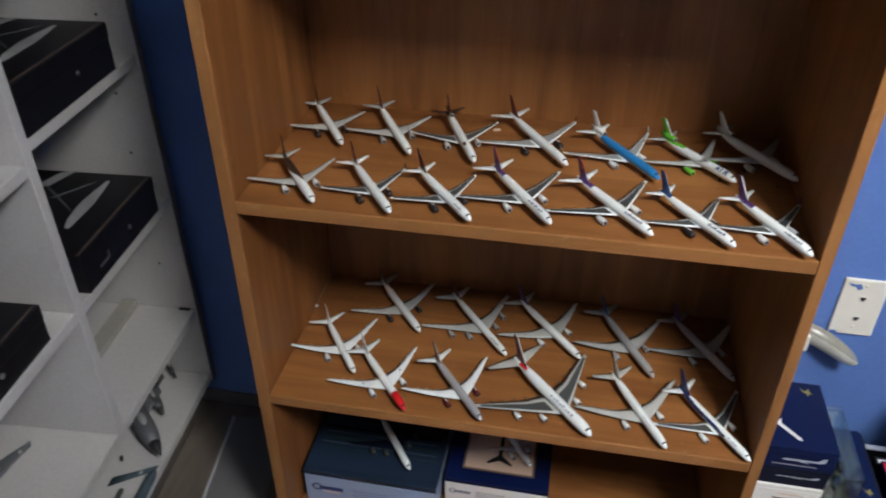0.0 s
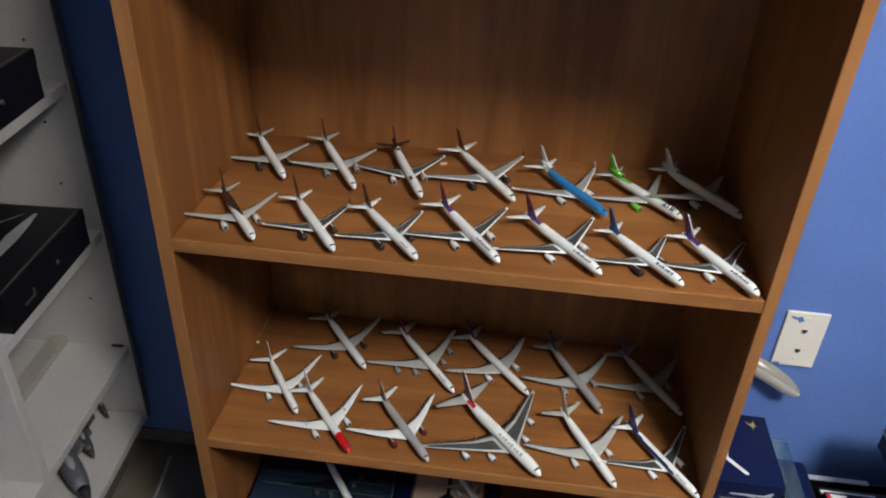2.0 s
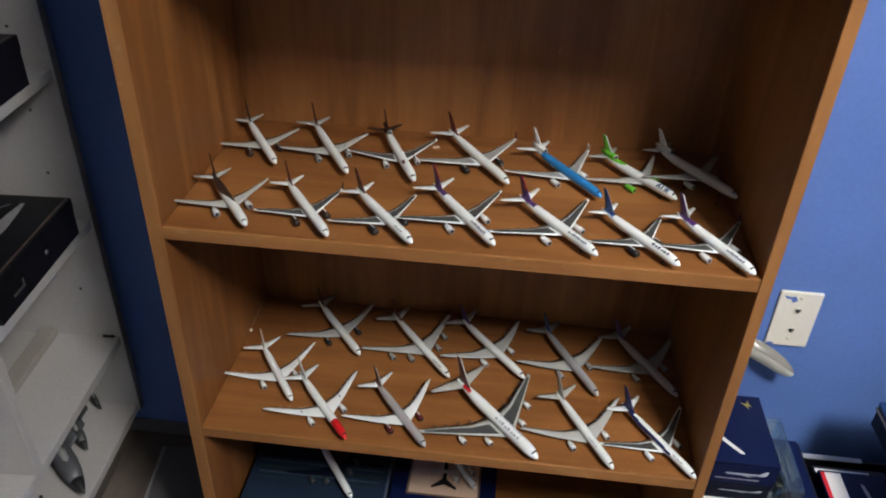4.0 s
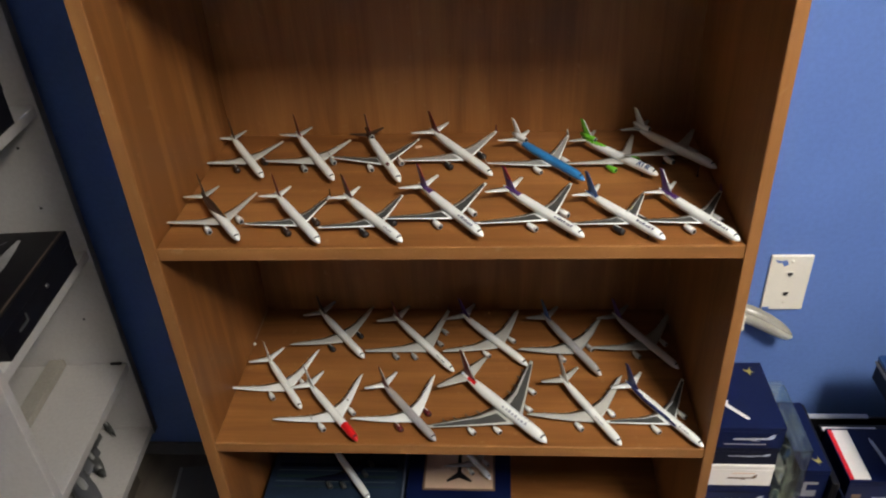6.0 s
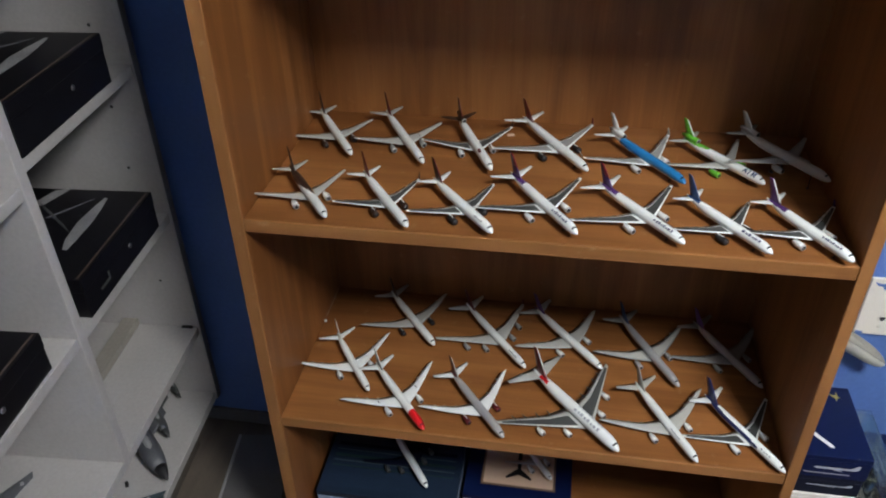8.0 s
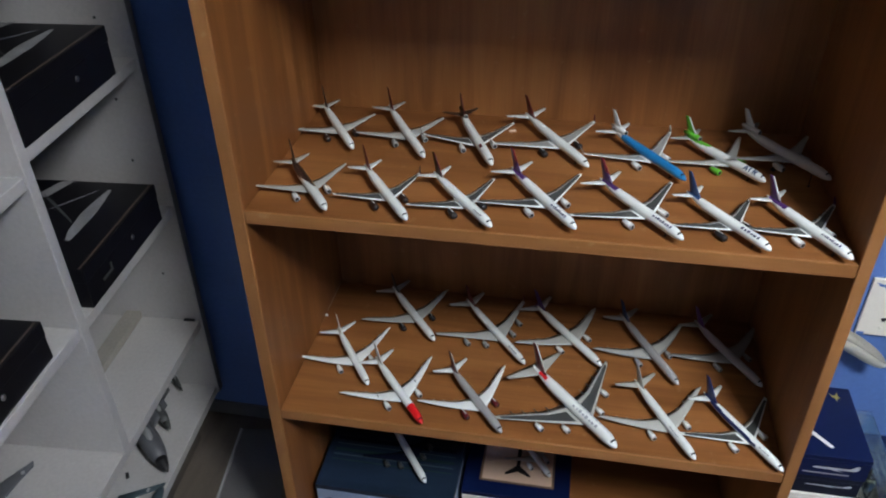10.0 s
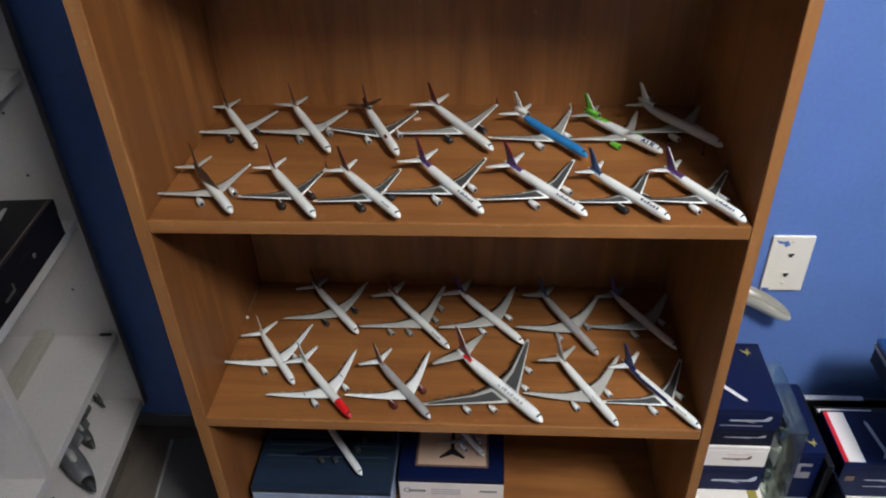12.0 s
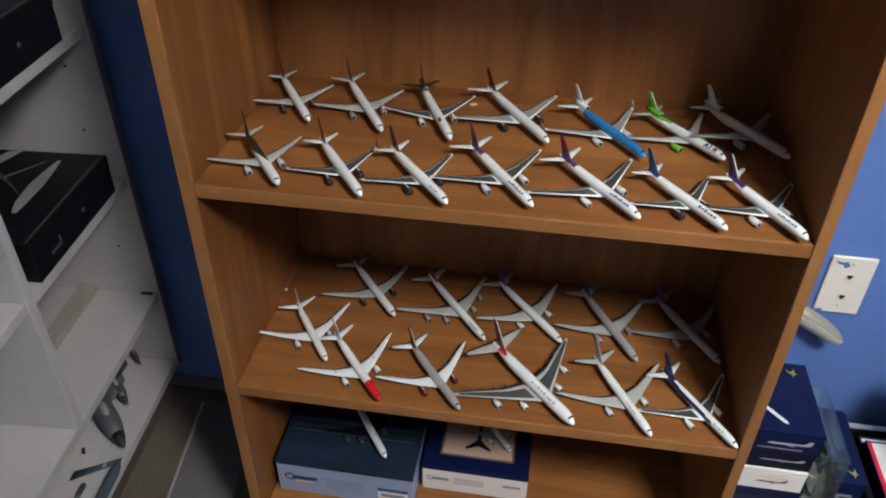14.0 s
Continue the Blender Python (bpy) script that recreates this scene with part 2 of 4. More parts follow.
def hull(s, r):
    """Radius and lift of the fuselage at the fraction s of its length."""
    radius = float(np.interp(s, [p[0] for p in PROFILE], [p[1] for p in PROFILE])) * r
    lift = -0.26 * r * max(0, 1 - s / 0.13) ** 1.6 + 0.60 * r * max(0, (s - 0.66) / 0.34) ** 1.5
    return radius, lift


def skin(length, r, zc, s0, s1, a0, a1, off=0.00025, rows=6, cols=6):
    """A thin painted patch on the fuselage between two stations and two angles (90: the top)."""
    bm = bmesh.new()
    grid = []
    for i in range(rows + 1):
        s = s0 + (s1 - s0) * i / rows
        radius, lift = hull(s, r)
        ring = []
        for j in range(cols + 1):
            a = radians(a0 + (a1 - a0) * j / cols)
            ring.append(bm.verts.new((s * length, (radius + off) * math.cos(a), zc + lift + (radius + off) * math.sin(a))))
        grid.append(ring)
    for p, q in zip(grid, grid[1:]):
        for j in range(cols):
            bm.faces.new((p[j], p[j + 1], q[j + 1], q[j]))
    return smooth(bm)


def sweep(s0, s1, a0, a1, lean=0.0):
    """A paint rule: stations s0 to s1, angles a0 to a1; lean degrees are given up at the front end."""
    return lambda s, a: s0 <= s <= s1 and a0 + lean * (s1 - s) / (s1 - s0) <= a <= a1 - lean * (s1 - s) / (s1 - s0)


def airliner(nose, shelf, angle, length, semi, tip, label, r=0.0066, body=None, fin=None, engines=2, engine_paint=None, wing_paint=None, panel=None,
             raked=False, tail_engine=False, winglet=None, titles=None, fin_top=0.0465, bands=(), stab_paint=None, group="model airliners on the shelves", high=0.0, fin_edge=None, fin_cap=None, panel_to=0.74, broad=1.0, word=None, wing_mark=None, ahead=0.0):
    body, wing_paint, fin = body or WHITE, wing_paint or WHITE, fin or WHITE
    engine_paint, stab_paint = engine_paint or WHITE, stab_paint or wing_paint
    length += 0.004
    root = thing("model_airliner", pose(nose[0] - 0.004 * math.cos(radians(angle)), nose[1] - 0.004 * math.sin(radians(angle)), shelf, 0, 0, angle), label, "model airliner", group)
    zc, L = 0.0072 + r + high, length
    fin_top += high
    stations = sorted({p[0] for p in PROFILE} | {round(0.14 + 0.02 * k, 3) for k in range(43)})
    bm = lathe([(s * L, hull(s, r)[0], zc + hull(s, r)[1]) for s in stations], 28)
    for f in bm.faces:
        c = f.calc_center_median()
        s = c.x / L
        angle_of = math.degrees(math.atan2(c.z - zc - hull(s, r)[1], c.y)) % 360
        for k, (rule, _) in enumerate(bands):
            if rule(s, angle_of) or rule(s, angle_of - 360):
                f.material_index = k + 1
    part("fuselage", bm, [body] + [m for _, m in bands], root)
    part("cockpit_window", skin(L, r, zc, 0.038, 0.051, 46, 134, 0.0003, rows=3, cols=10), GLASS_DARK, root)
    # titles as small bars on either side, forward
    if titles:
        paint, s, count, step, tall = titles
        for low, up in ((44, 44 + tall), (136 - tall, 136)):
            for k in range(count):
                side_up = (0.0, 0.22, 0.30, 0.0, 0.26)[k % 5] * tall
                part("title_bar", skin(L, r, zc, s + step * k, s + step * (k + (0.60, 0.76, 0.52, 0.70)[k % 4]), low, up - side_up if low == 44 else up, 0.0003, 1, 2), paint, root)
    if word:
        paint, s, pitch, low, tall = word
        # block capitals read towards the nose on one side, towards the tail on the other
        strokes = (((0, 0, 0.36, 1), (0.36, 1, 0.72, 0), (0.16, 0.36, 0.56, 0.36)), ((0.2, 0, 0.2, 1),), ((0, 0, 0, 1), (0, 1, 0.5, 0.96), (0.5, 0.96, 0.54, 0.56), (0.54, 0.56, 0, 0.48), (0.2, 0.48, 0.62, 0)))
        for flip in (False, True):
            for k, letter in enumerate(strokes):
                bm = bmesh.new()
                for u0, v0, u1, v1 in letter:
                    d = Vector((u1 - u0, v1 - v0)).normalized() * 0.125
                    n = Vector((-d.y, d.x))
                    cols = []
                    for i in range(4):
                        c = Vector((u0, v0)) - d * 0.5 + (Vector((u1 - u0, v1 - v0)) + d) * (i / 3)
                        pair = []
                        for q in (c - n, c + n):
                            st = s + pitch * (3 - k - q.x) if not flip else s + pitch * (k + q.x)
                            a = radians(low + tall * q.y if not flip else 180 - low - tall * q.y)
                            rad, lift = hull(st, r)
                            pair.append(bm.verts.new((st * L, (rad + 0.0003) * math.cos(a), zc + lift + (rad + 0.0003) * math.sin(a))))
                        cols.append(pair)
                    for p, q in zip(cols, cols[1:]):
                        bm.faces.new((p[0], q[0], q[1], p[1]))
                bmesh.ops.recalc_face_normals(bm, faces=bm.faces[:])
                part("title_letter", bm, paint, root)
    # wings
    zw, rise = zc - 0.74 * r, 0.0022
    x_root, chord = 0.355 * L - 0.12 * L * (broad - 1), 0.205 * L * broad
    x_root -= ahead
    mid_chord = 0.108 * L * broad
    x_tip, tip_chord = tip * L - 0.5 * 0.035 * L - ahead, 0.035 * L

    def edge(s):
        """Leading edge, chord and height of the wing at the fraction s of its half span."""
        lead = x_root + (x_tip - x_root) * s
        kink = 0.36
        ch = chord + (mid_chord - chord) * s / kink if s < kink else mid_chord + (tip_chord - mid_chord) * (s - kink) / (1 - kink)
        if raked:
            bow = 0.017 * L * math.sin(math.pi * min(1, s / 0.98))
            lead -= bow
            ch += bow * 0.35
            if s > 0.9:
                ch *= 1 - 0.6 * (s - 0.9) / 0.1
        return lead, ch, zw + rise * s + (0.0022 * s * s if raked else 0)

    for side in (-1, 1):
        cut = (0, 0.1, 0.22, 0.36, 0.5, 0.64, 0.78, 0.9, 0.96, 1.0)
        rows = [((edge(s)[0], side * semi * s, edge(s)[2]), edge(s)[1], 0.0021 - 0.0013 * s, (0, 0, 1)) for s in cut]
        wing = part("wing", blade(rows), wing_paint, root)
        if panel:
            bm = bmesh.new()
            ups = []
            for s in (0.12, 0.24, 0.36, 0.5, 0.64, 0.78, 0.94):
                lead, ch, z = edge(s)
                t = 0.0021 - 0.0013 * s
                ups.append([bm.verts.new((lead + u * ch, side * semi * s, z + w * t + 0.00025)) for u, w in ((0.14, 0.43), (0.38, 0.51), (panel_to, float(np.interp(panel_to, (0.38, 0.75, 1), (0.51, 0.26, 0.04)))))])
            for p, q in zip(ups, ups[1:]):
                for k in range(2):
                    bm.faces.new((p[k], p[k + 1], q[k + 1], q[k]))
            bmesh.ops.recalc_face_normals(bm, faces=bm.faces[:])
            part("wing_panel", smooth(bm), panel, wing, "darker grey wing panel")
        if panel or raked:
            for s in (0.30, 0.46, 0.62, 0.76) if engines == 4 else (0.36, 0.54, 0.70):
                lead, ch, z = edge(s)
                pod_r = 0.0016 if engines == 4 else 0.0010
                pod = lathe([(lead + 0.62 * ch, 0.0002, z - 0.0010), (lead + 0.72 * ch, 0.0010, z - 0.0010), (lead + ch, pod_r, z - 0.0006), (lead + ch + (0.0075 if engines == 4 else 0.0032), 0.4 * pod_r, z - 0.0002)], 8)
                bmesh.ops.translate(pod, vec=(0, side * semi * s, 0), verts=pod.verts)
                part("flap_fairing", pod, panel or wing_paint, wing)
        if wing_mark:
            lead, ch, z = edge(0.40)
            part("wing_marking", slab(lead + 0.34 * ch, lead + 0.66 * ch, side * semi * 0.40 - 0.0007, side * semi * 0.40 + 0.0007, z, z + 0.0011), wing_mark, wing)
        if winglet:
            lead, ch, z = edge(1.0)
            part("winglet", blade([((lead, side * semi, z), ch, 0.0008, (0, 1, 0)), ((lead + 0.006, side * (semi + 0.0025), z + 0.0085), ch * 0.5, 0.0005, (0, 1, 0))]), winglet, wing)
        spots = (0.33,) if engines == 2 else (0.30, 0.58)
        for s in spots:
            lead, ch, z = edge(s)
            re, le = (0.0043, 0.0165) if engines == 2 else (0.0042, 0.0140)
            x, y, ze = lead - (0.0155 if engines == 2 else 0.0150), side * semi * s, z - 0.0042
            prof = [(0, 0.86), (0.03, 0.97), (0.12, 1.0), (0.45, 1.0), (0.7, 0.88), (0.9, 0.66), (1.0, 0.55)]
            nac = lathe([(x + p * le, q * re, ze) for p, q in prof], 16)
            bmesh.ops.translate(nac, vec=(0, y, 0), verts=nac.verts)
            eng = part("engine", nac, engine_paint, root)
            face = lathe([(x - 0.0008, 0.62 * re, ze), (x - 0.0006, 0.62 * re, ze)], 16)
            bmesh.ops.translate(face, vec=(0, y, 0), verts=face.verts)
            part("intake", face, BLACK, eng, "dark engine intake")
            lip = lathe([(x - 0.0007, 0.60 * re, ze), (x - 0.0009, 0.80 * re, ze), (x + 0.0000, 0.94 * re, ze), (x + 0.0012, 1.0 * re, ze)], 16)
            bmesh.ops.translate(lip, vec=(0, y, 0), verts=lip.verts)
            part("intake_lip", lip, SILVER if engine_paint is WHITE else engine_paint, eng)
            cone = lathe([(x + 0.93 * le, 0.5 * re, ze), (x + 1.0 * le, 0.36 * re, ze), (x + 1.16 * le, 0.05 * re, ze)], 12)
            bmesh.ops.translate(cone, vec=(0, y, 0), verts=cone.verts)
            part("exhaust_cone", cone, GREY_PAINT, eng)
            part("pylon", slab(x + 0.005, lead + 0.006, y - 0.0005, y + 0.0005, ze + re * 0.8, z + 0.0004), wing_paint, eng)
        # stabiliser
        zt = zc + hull(0.92, r)[1] + 0.0006
        span = semi * (0.39 if broad == 1 else 0.47)
        part("stabilizer", blade([((0.872 * L, 0, zt), 0.10 * L * broad, 0.0013, (0, 0, 1)), ((0.915 * L, side * span * 0.45, zt + 0.001), 0.07 * L * broad, 0.001, (0, 0, 1)), ((0.972 * L, side * span, zt + 0.0022), 0.032 * L, 0.0006, (0, 0, 1))]), stab_paint, root)
        # main gear
        gear = [slab(0.53 * L - 0.0006, 0.53 * L + 0.0006, side * 0.0085 - 0.0006, side * 0.0085 + 0.0006, 0.002, zw)]
        for dx in (-0.0017, 0.0017):
            for dy in (-0.0013, 0.0013):
                w = lathe([(-0.0007, 0.0014, 0), (-0.0005, 0.0016, 0), (0.0005, 0.0016, 0), (0.0007, 0.0014, 0)], 10)
                bmesh.ops.rotate(w, matrix=Matrix.Rotation(radians(90), 3, "Z"), verts=w.verts)
                bmesh.ops.translate(w, vec=(0.53 * L + dx, side * 0.0085 + dy, 0.0016), verts=w.verts)
                gear.append(w)
        part("main_gear", join(*gear), BLACK, root)
    # fin
    z0 = zc + hull(0.86, r)[1] + 0.6 * hull(0.86, r)[0]
    x0 = 0.80 * L
    rows = [((x0, 0, z0 - 0.0015), 0.155 * L, 0.0017, (0, 1, 0)), ((x0 + 0.035 * L, 0, z0 + 0.15 * (fin_top - z0)), 0.125 * L, 0.0015, (0, 1, 0)),
            ((0.965 * L, 0, fin_top - 0.001), 0.056 * L, 0.0008, (0, 1, 0)), ((0.975 * L, 0, fin_top), 0.045 * L, 0.0004, (0, 1, 0))]
    fin_part = part("fin", blade(rows), fin, root, "coloured tail fin" if fin is not WHITE else "")
    if fin_edge:
        # a contrasting stripe along the leading edge
        part("fin_stripe", blade([(Vector(p) - Vector((0.0006, 0, 0)), ch * 0.3, th + 0.0004, n) for p, ch, th, n in rows[1:]]), fin_edge, fin_part)
    if fin_cap:
        # a contrasting colour over the upper part of the fin
        (p0, c0, t0, n), (p1, c1, t1, _) = rows[1], rows[2]
        low = Vector(p0).lerp(Vector(p1), 0.42)
        caps = [(low, c0 + (c1 - c0) * 0.42, t0 + 0.0002, n), (Vector(p1), c1, t1 + 0.0005, n), (Vector(rows[3][0]) + Vector((0, 0, 0.0003)), rows[3][1], 0.0008, n)]
        part("fin_cap", blade([(p - Vector((0.0005, 0, 0)), ch * 0.8, th, q) for p, ch, th, q in caps]), fin_cap, fin_part, "bright upper part of the fin")
    if tail_engine:
        zt = z0 + 0.0045
        pod = lathe([(0.80 * L, 0.0033, zt), (0.81 * L, 0.0038, zt), (0.90 * L, 0.0038, zt), (1.0 * L, 0.0024, zt)], 16)
        pod = part("tail_engine", pod, tail_engine, root)
        part("intake", lathe([(0.80 * L - 0.0003, 0.0028, zt), (0.80 * L - 0.0001, 0.0028, zt)], 16), BLACK, pod, "dark engine intake")
        part("intake_lip", lathe([(0.80 * L - 0.0002, 0.0029, zt), (0.80 * L - 0.0006, 0.0033, zt), (0.80 * L + 0.0004, 0.0037, zt)], 16), PALE, pod)
    # nose gear
    gear = [slab(0.185 * L - 0.0005, 0.185 * L + 0.0005, -0.0005, 0.0005, 0.0015, zc - 0.8 * r)]
    for dy in (-0.0009, 0.0009):
        w = lathe([(-0.0006, 0.0011, 0), (-0.0004, 0.0013, 0), (0.0004, 0.0013, 0), (0.0006, 0.0011, 0)], 10)
        bmesh.ops.rotate(w, matrix=Matrix.Rotation(radians(90), 3, "Z"), verts=w.verts)
        bmesh.ops.translate(w, vec=(0.185 * L, dy, 0.0013), verts=w.verts)
        gear.append(w)
    part("nose_gear", join(*gear), BLACK, root)
    return root

# ---- the room
def structure(name, bm, mat, label, category):
    ob = part(name, bm, mat, None)
    return tagged(ob, label, category, kind="structure")


structure("floor", slab(LEFT_WALL - 0.1, RIGHT_WALL + 0.1, REAR_WALL - 0.1, WALL + 0.1, FLOOR - 0.1, FLOOR), FLOOR_MAT, "worn grey-brown wooden floor", "floor")
# ceiling and west, east, south walls are unseen, added for bounce light
structure("ceiling", slab(LEFT_WALL - 0.1, RIGHT_WALL + 0.1, REAR_WALL - 0.1, WALL + 0.1, CEILING, CEILING + 0.1), CEILING_PAINT, "unseen white ceiling, added to return light", "ceiling")
structure("wall_north", slab(LEFT_WALL - 0.1, RIGHT_WALL + 0.1, WALL, WALL + 0.1, FLOOR, CEILING), BLUE_WALL, "blue painted wall behind the bookcase", "wall")
structure("wall_west", slab(LEFT_WALL - 0.1, LEFT_WALL, REAR_WALL, WALL, FLOOR, CEILING), SIDE_BOUNCE, "unseen pale side wall behind the white shelving, added to return light", "wall")
structure("wall_east", slab(RIGHT_WALL, RIGHT_WALL + 0.1, REAR_WALL, WALL, FLOOR, CEILING), BLUE_WALL, "unseen blue far side wall, added to shape the returned light", "wall")
structure("wall_south", slab(LEFT_WALL - 0.1, RIGHT_WALL + 0.1, REAR_WALL - 0.1, REAR_WALL, FLOOR, CEILING), ROOM_BOUNCE, "unseen pale blue rear wall, added to return light", "wall")

structure("baseboard", slab(LEFT_WALL, RIGHT_WALL, WALL - 0.0065, WALL - 0.0003, FLOOR + 0.0003, FLOOR + 0.036, 0.001), BASE_GREY, "low dark grey baseboard along the blue wall", "baseboard")

# ---- the oak bookcase
case = thing("bookcase", pose(0, 0, 0), "oak laminate bookcase with open shelves of model aircraft", "bookcase")
for x0, x1 in ((-BOARD, 0.0), (WIDE + 0.0015, WIDE + 0.0168)):
    side = part("side_panel", slab(x0, x1, 0.003, DEEP, FLOOR, CASE_TOP, 0.0008), OAK_Z, case)
    part("edge_band", slab(x0, x1, 0.0, 0.0029, FLOOR, CASE_TOP, 0.001), OAK_EDGE_Z, side)
for z in (0.410, TOP_SHELF, LOW_SHELF, BASE_SHELF):
    board = part("shelf", slab(0.0003, WIDE + 0.0012, 0.004, DEEP - 0.006, z - BOARD, z, 0.0008), OAK_X, case)
    part("edge_band", slab(0.0003, WIDE + 0.0012, 0.001, 0.0039, z - BOARD, z, 0.0012), OAK_EDGE_X, board)
part("top_panel", slab(0.0003, WIDE + 0.0012, 0.002, DEEP, CASE_TOP - BOARD, CASE_TOP, 0.001), OAK_X, case)
part("back_panel", slab(0.0003, WIDE + 0.0012, DEEP - 0.0055, DEEP, FLOOR + 0.02, CASE_TOP - BOARD - 0.0005), OAK_Z, case)
part("kick_board", slab(0.0003, WIDE + 0.0012, 0.02, 0.036, FLOOR, BASE_SHELF - BOARD - 0.0005), OAK_X, case)

# ---- the white shelving at the side, turned four degrees
CAB = pose(-0.278, 0.300, 0, 0, 0, 0) @ pose(0, 0, 0, 0, 0, -86.0)
# local x runs along its front towards the room, local y into its depth


def cab_slab(u0, u1, v0, v1, z0, z1, bevel=0.0012):
    return slab(u0, u1, -v1, -v0, z0, z1, bevel)


CAB_DEEP = 0.29
shelving = thing("shelving_unit", CAB, "white melamine shelving unit holding black boxes", "shelving unit")
for u in (0.0, 0.336, 0.80):
    part("upright", cab_slab(u, u + 0.018, 0, CAB_DEEP, -0.4297 if u == 0.336 else -0.627, 0.95), WHITE_BOARD, shelving)
# darker grey strip on the front edge of the far upright only
part("edge_band", cab_slab(0.0006, 0.0174, -0.0012, -0.0002, -0.626, 0.949, 0.0003), BASE_GREY, shelving, "darker grey edge band")
part("back_panel", cab_slab(0.0, 0.818, CAB_DEEP, CAB_DEEP + 0.005, FLOOR, 0.95), WHITE_BOARD, shelving)
part("top_panel", cab_slab(0.0, 0.818, 0.0, CAB_DEEP, 0.9505, 0.968), WHITE_BOARD, shelving)
for u0, u1, zs in ((0.0185, 0.3355, (0.60, 0.36, 0.104, -0.168)), (0.3545, 0.7995, (0.60, 0.33, 0.076, -0.168)), (0.0185, 0.7995, (-0.430, -0.608))):
    for z in zs:
        part("shelf", cab_slab(u0, u1, 0.003, CAB_DEEP - 0.0005, z - 0.018, z), WHITE_BOARD, shelving)
# the plinth's dark brown stands for the shade in the recess
part("plinth", cab_slab(0.03, 0.79, 0.06, CAB_DEEP - 0.01, FLOOR, -0.6272), PLINTH, shelving, "recessed plinth, coloured dark for its shade")


# ---- the fleet on the upper shelf, rear row
T, U = TOP_SHELF, LOW_SHELF
airliner((0.097, 0.1733), T, 122.3, 0.157, 0.066, 0.63, "white model airliner with a dark slim tail fin", r=0.006, fin=BROWN, wing_paint=PALE, engine_paint=BROWN)
airliner((0.2037, 0.1623), T, 119.7, 0.175, 0.069, 0.64, "white model airliner with a dark red tail fin", r=0.0062, fin=MAROON, wing_paint=PALE, engine_paint=GREY_PAINT)
airliner((0.3002, 0.155), T, 113.9, 0.168, 0.071, 0.71, "white three-engined model airliner with a dark brown tail", fin=BROWN, fin_edge=MAROON, panel=DARK_GREY, tail_engine=BROWN, stab_paint=BROWN, winglet=BROWN, bands=((sweep(0.24, 0.30, 40, 75), MAROON), (sweep(0.86, 1, 30, 150), BROWN)))
airliner((0.430, 0.1695), T, 123.6, 0.177, 0.0865, 0.67, "white model airliner with a maroon tail fin", fin=MAROON, panel=GREY_PAINT, engine_paint=BLACK, winglet=MAROON)
airliner((0.5571, 0.152), T, 125.7, 0.162, 0.076, 0.76, "sky blue three-engined model airliner with a white tail", bands=((sweep(0.0, 0.83, -25, 205), BLUE),), panel=GREY_PAINT, tail_engine=WHITE, winglet=PALE)
airliner((0.6590, 0.1640), T, 129.5, 0.147, 0.072, 0.74, "white model airliner with a lime green tail", fin=GREEN, fin_edge=WHITE, bands=((sweep(0.66, 0.97, 0, 180, 60), GREEN),), wing_paint=PALE, engine_paint=GREEN, word=(TEAL_P, 0.080, 0.050, 30, 54), tail_engine=GREEN)
# its pale grey paint takes in the shade of this corner
airliner((0.7350, 0.157), T, 125.9, 0.155, 0.071, 0.66, "three-engined model airliner painted pale grey for the shaded corner", body=PALE, fin=PALE, wing_paint=GREY_PAINT, engine_paint=GREY_PAINT, tail_engine=PALE, high=0.014)
# front row
airliner((0.1087, 0.006), T, 126.4, 0.141, 0.066, 0.73, "white model cargo jet with a brown and gold tail", r=0.0062, fin=BROWN, wing_paint=PALE, bands=((lambda s, a: s > 0.36 and 126 + 70 * (s - 0.36) <= a <= 146 + 70 * (s - 0.36), GOLD), (lambda s, a: s > 0.36 and 106 - 330 * (s - 0.36) <= a <= 126 + 70 * (s - 0.36), BROWN), (sweep(0.80, 0.985, 5, 175), BROWN)))
airliner((0.2142, -0.0012), T, 125.1, 0.146, 0.062, 0.685, "white model airliner with a dark red fin and dark engines", r=0.0063, fin=MAROON, winglet=BROWN, panel=DARK_GREY, engine_paint=BROWN)
airliner((0.3184, -0.0008), T, 128.7, 0.145, 0.0655, 0.675, "white model airliner with a dark gold-edged fin and black engines", r=0.0064, fin=BROWN, fin_edge=MAROON, panel=DARK_GREY, engine_paint=BLACK, titles=(GREY_TEXT, 0.13, 5, 0.025, 20))
airliner((0.4191, 0.0105), T, 124.8, 0.158, 0.081, 0.705, "white model airliner with a purple and pink tail", fin=PURPLE, fin_cap=PINK, bands=((sweep(0.76, 0.96, 15, 165, 30), PURPLE),), panel=DARK_GREY, titles=(TITLE_INK, 0.12, 8, 0.026, 30))
airliner((0.5434, 0.0072), T, 128.5, 0.155, 0.0825, 0.705, "long white model airliner with a purple and red tail", fin=PURPLE, fin_cap=PINK, bands=((sweep(0.76, 0.96, 15, 165, 30), PURPLE),), panel=DARK_GREY, titles=(TITLE_INK, 0.12, 8, 0.026, 30))
airliner((0.6402, 0.001), T, 127.1, 0.139, 0.0625, 0.675, "white model airliner with a deep blue fin and black engines", r=0.0064, fin=TEAL_P, bands=((sweep(0.82, 0.97, 25, 155, 20), TEAL_P),), panel=DARK_GREY, engine_paint=BLACK, titles=(TITLE_INK, 0.12, 6, 0.034, 30))
airliner((0.7275, -0.003), T, 121.5, 0.140, 0.070, 0.70, "white model airliner with a purple tail beside the side panel", fin=PURPLE, fin_edge=WHITE, bands=((sweep(0.74, 0.96, 15, 165, 30), PURPLE),), panel=DARK_GREY, titles=(TITLE_INK, 0.12, 8, 0.026, 28), winglet=PURPLE)
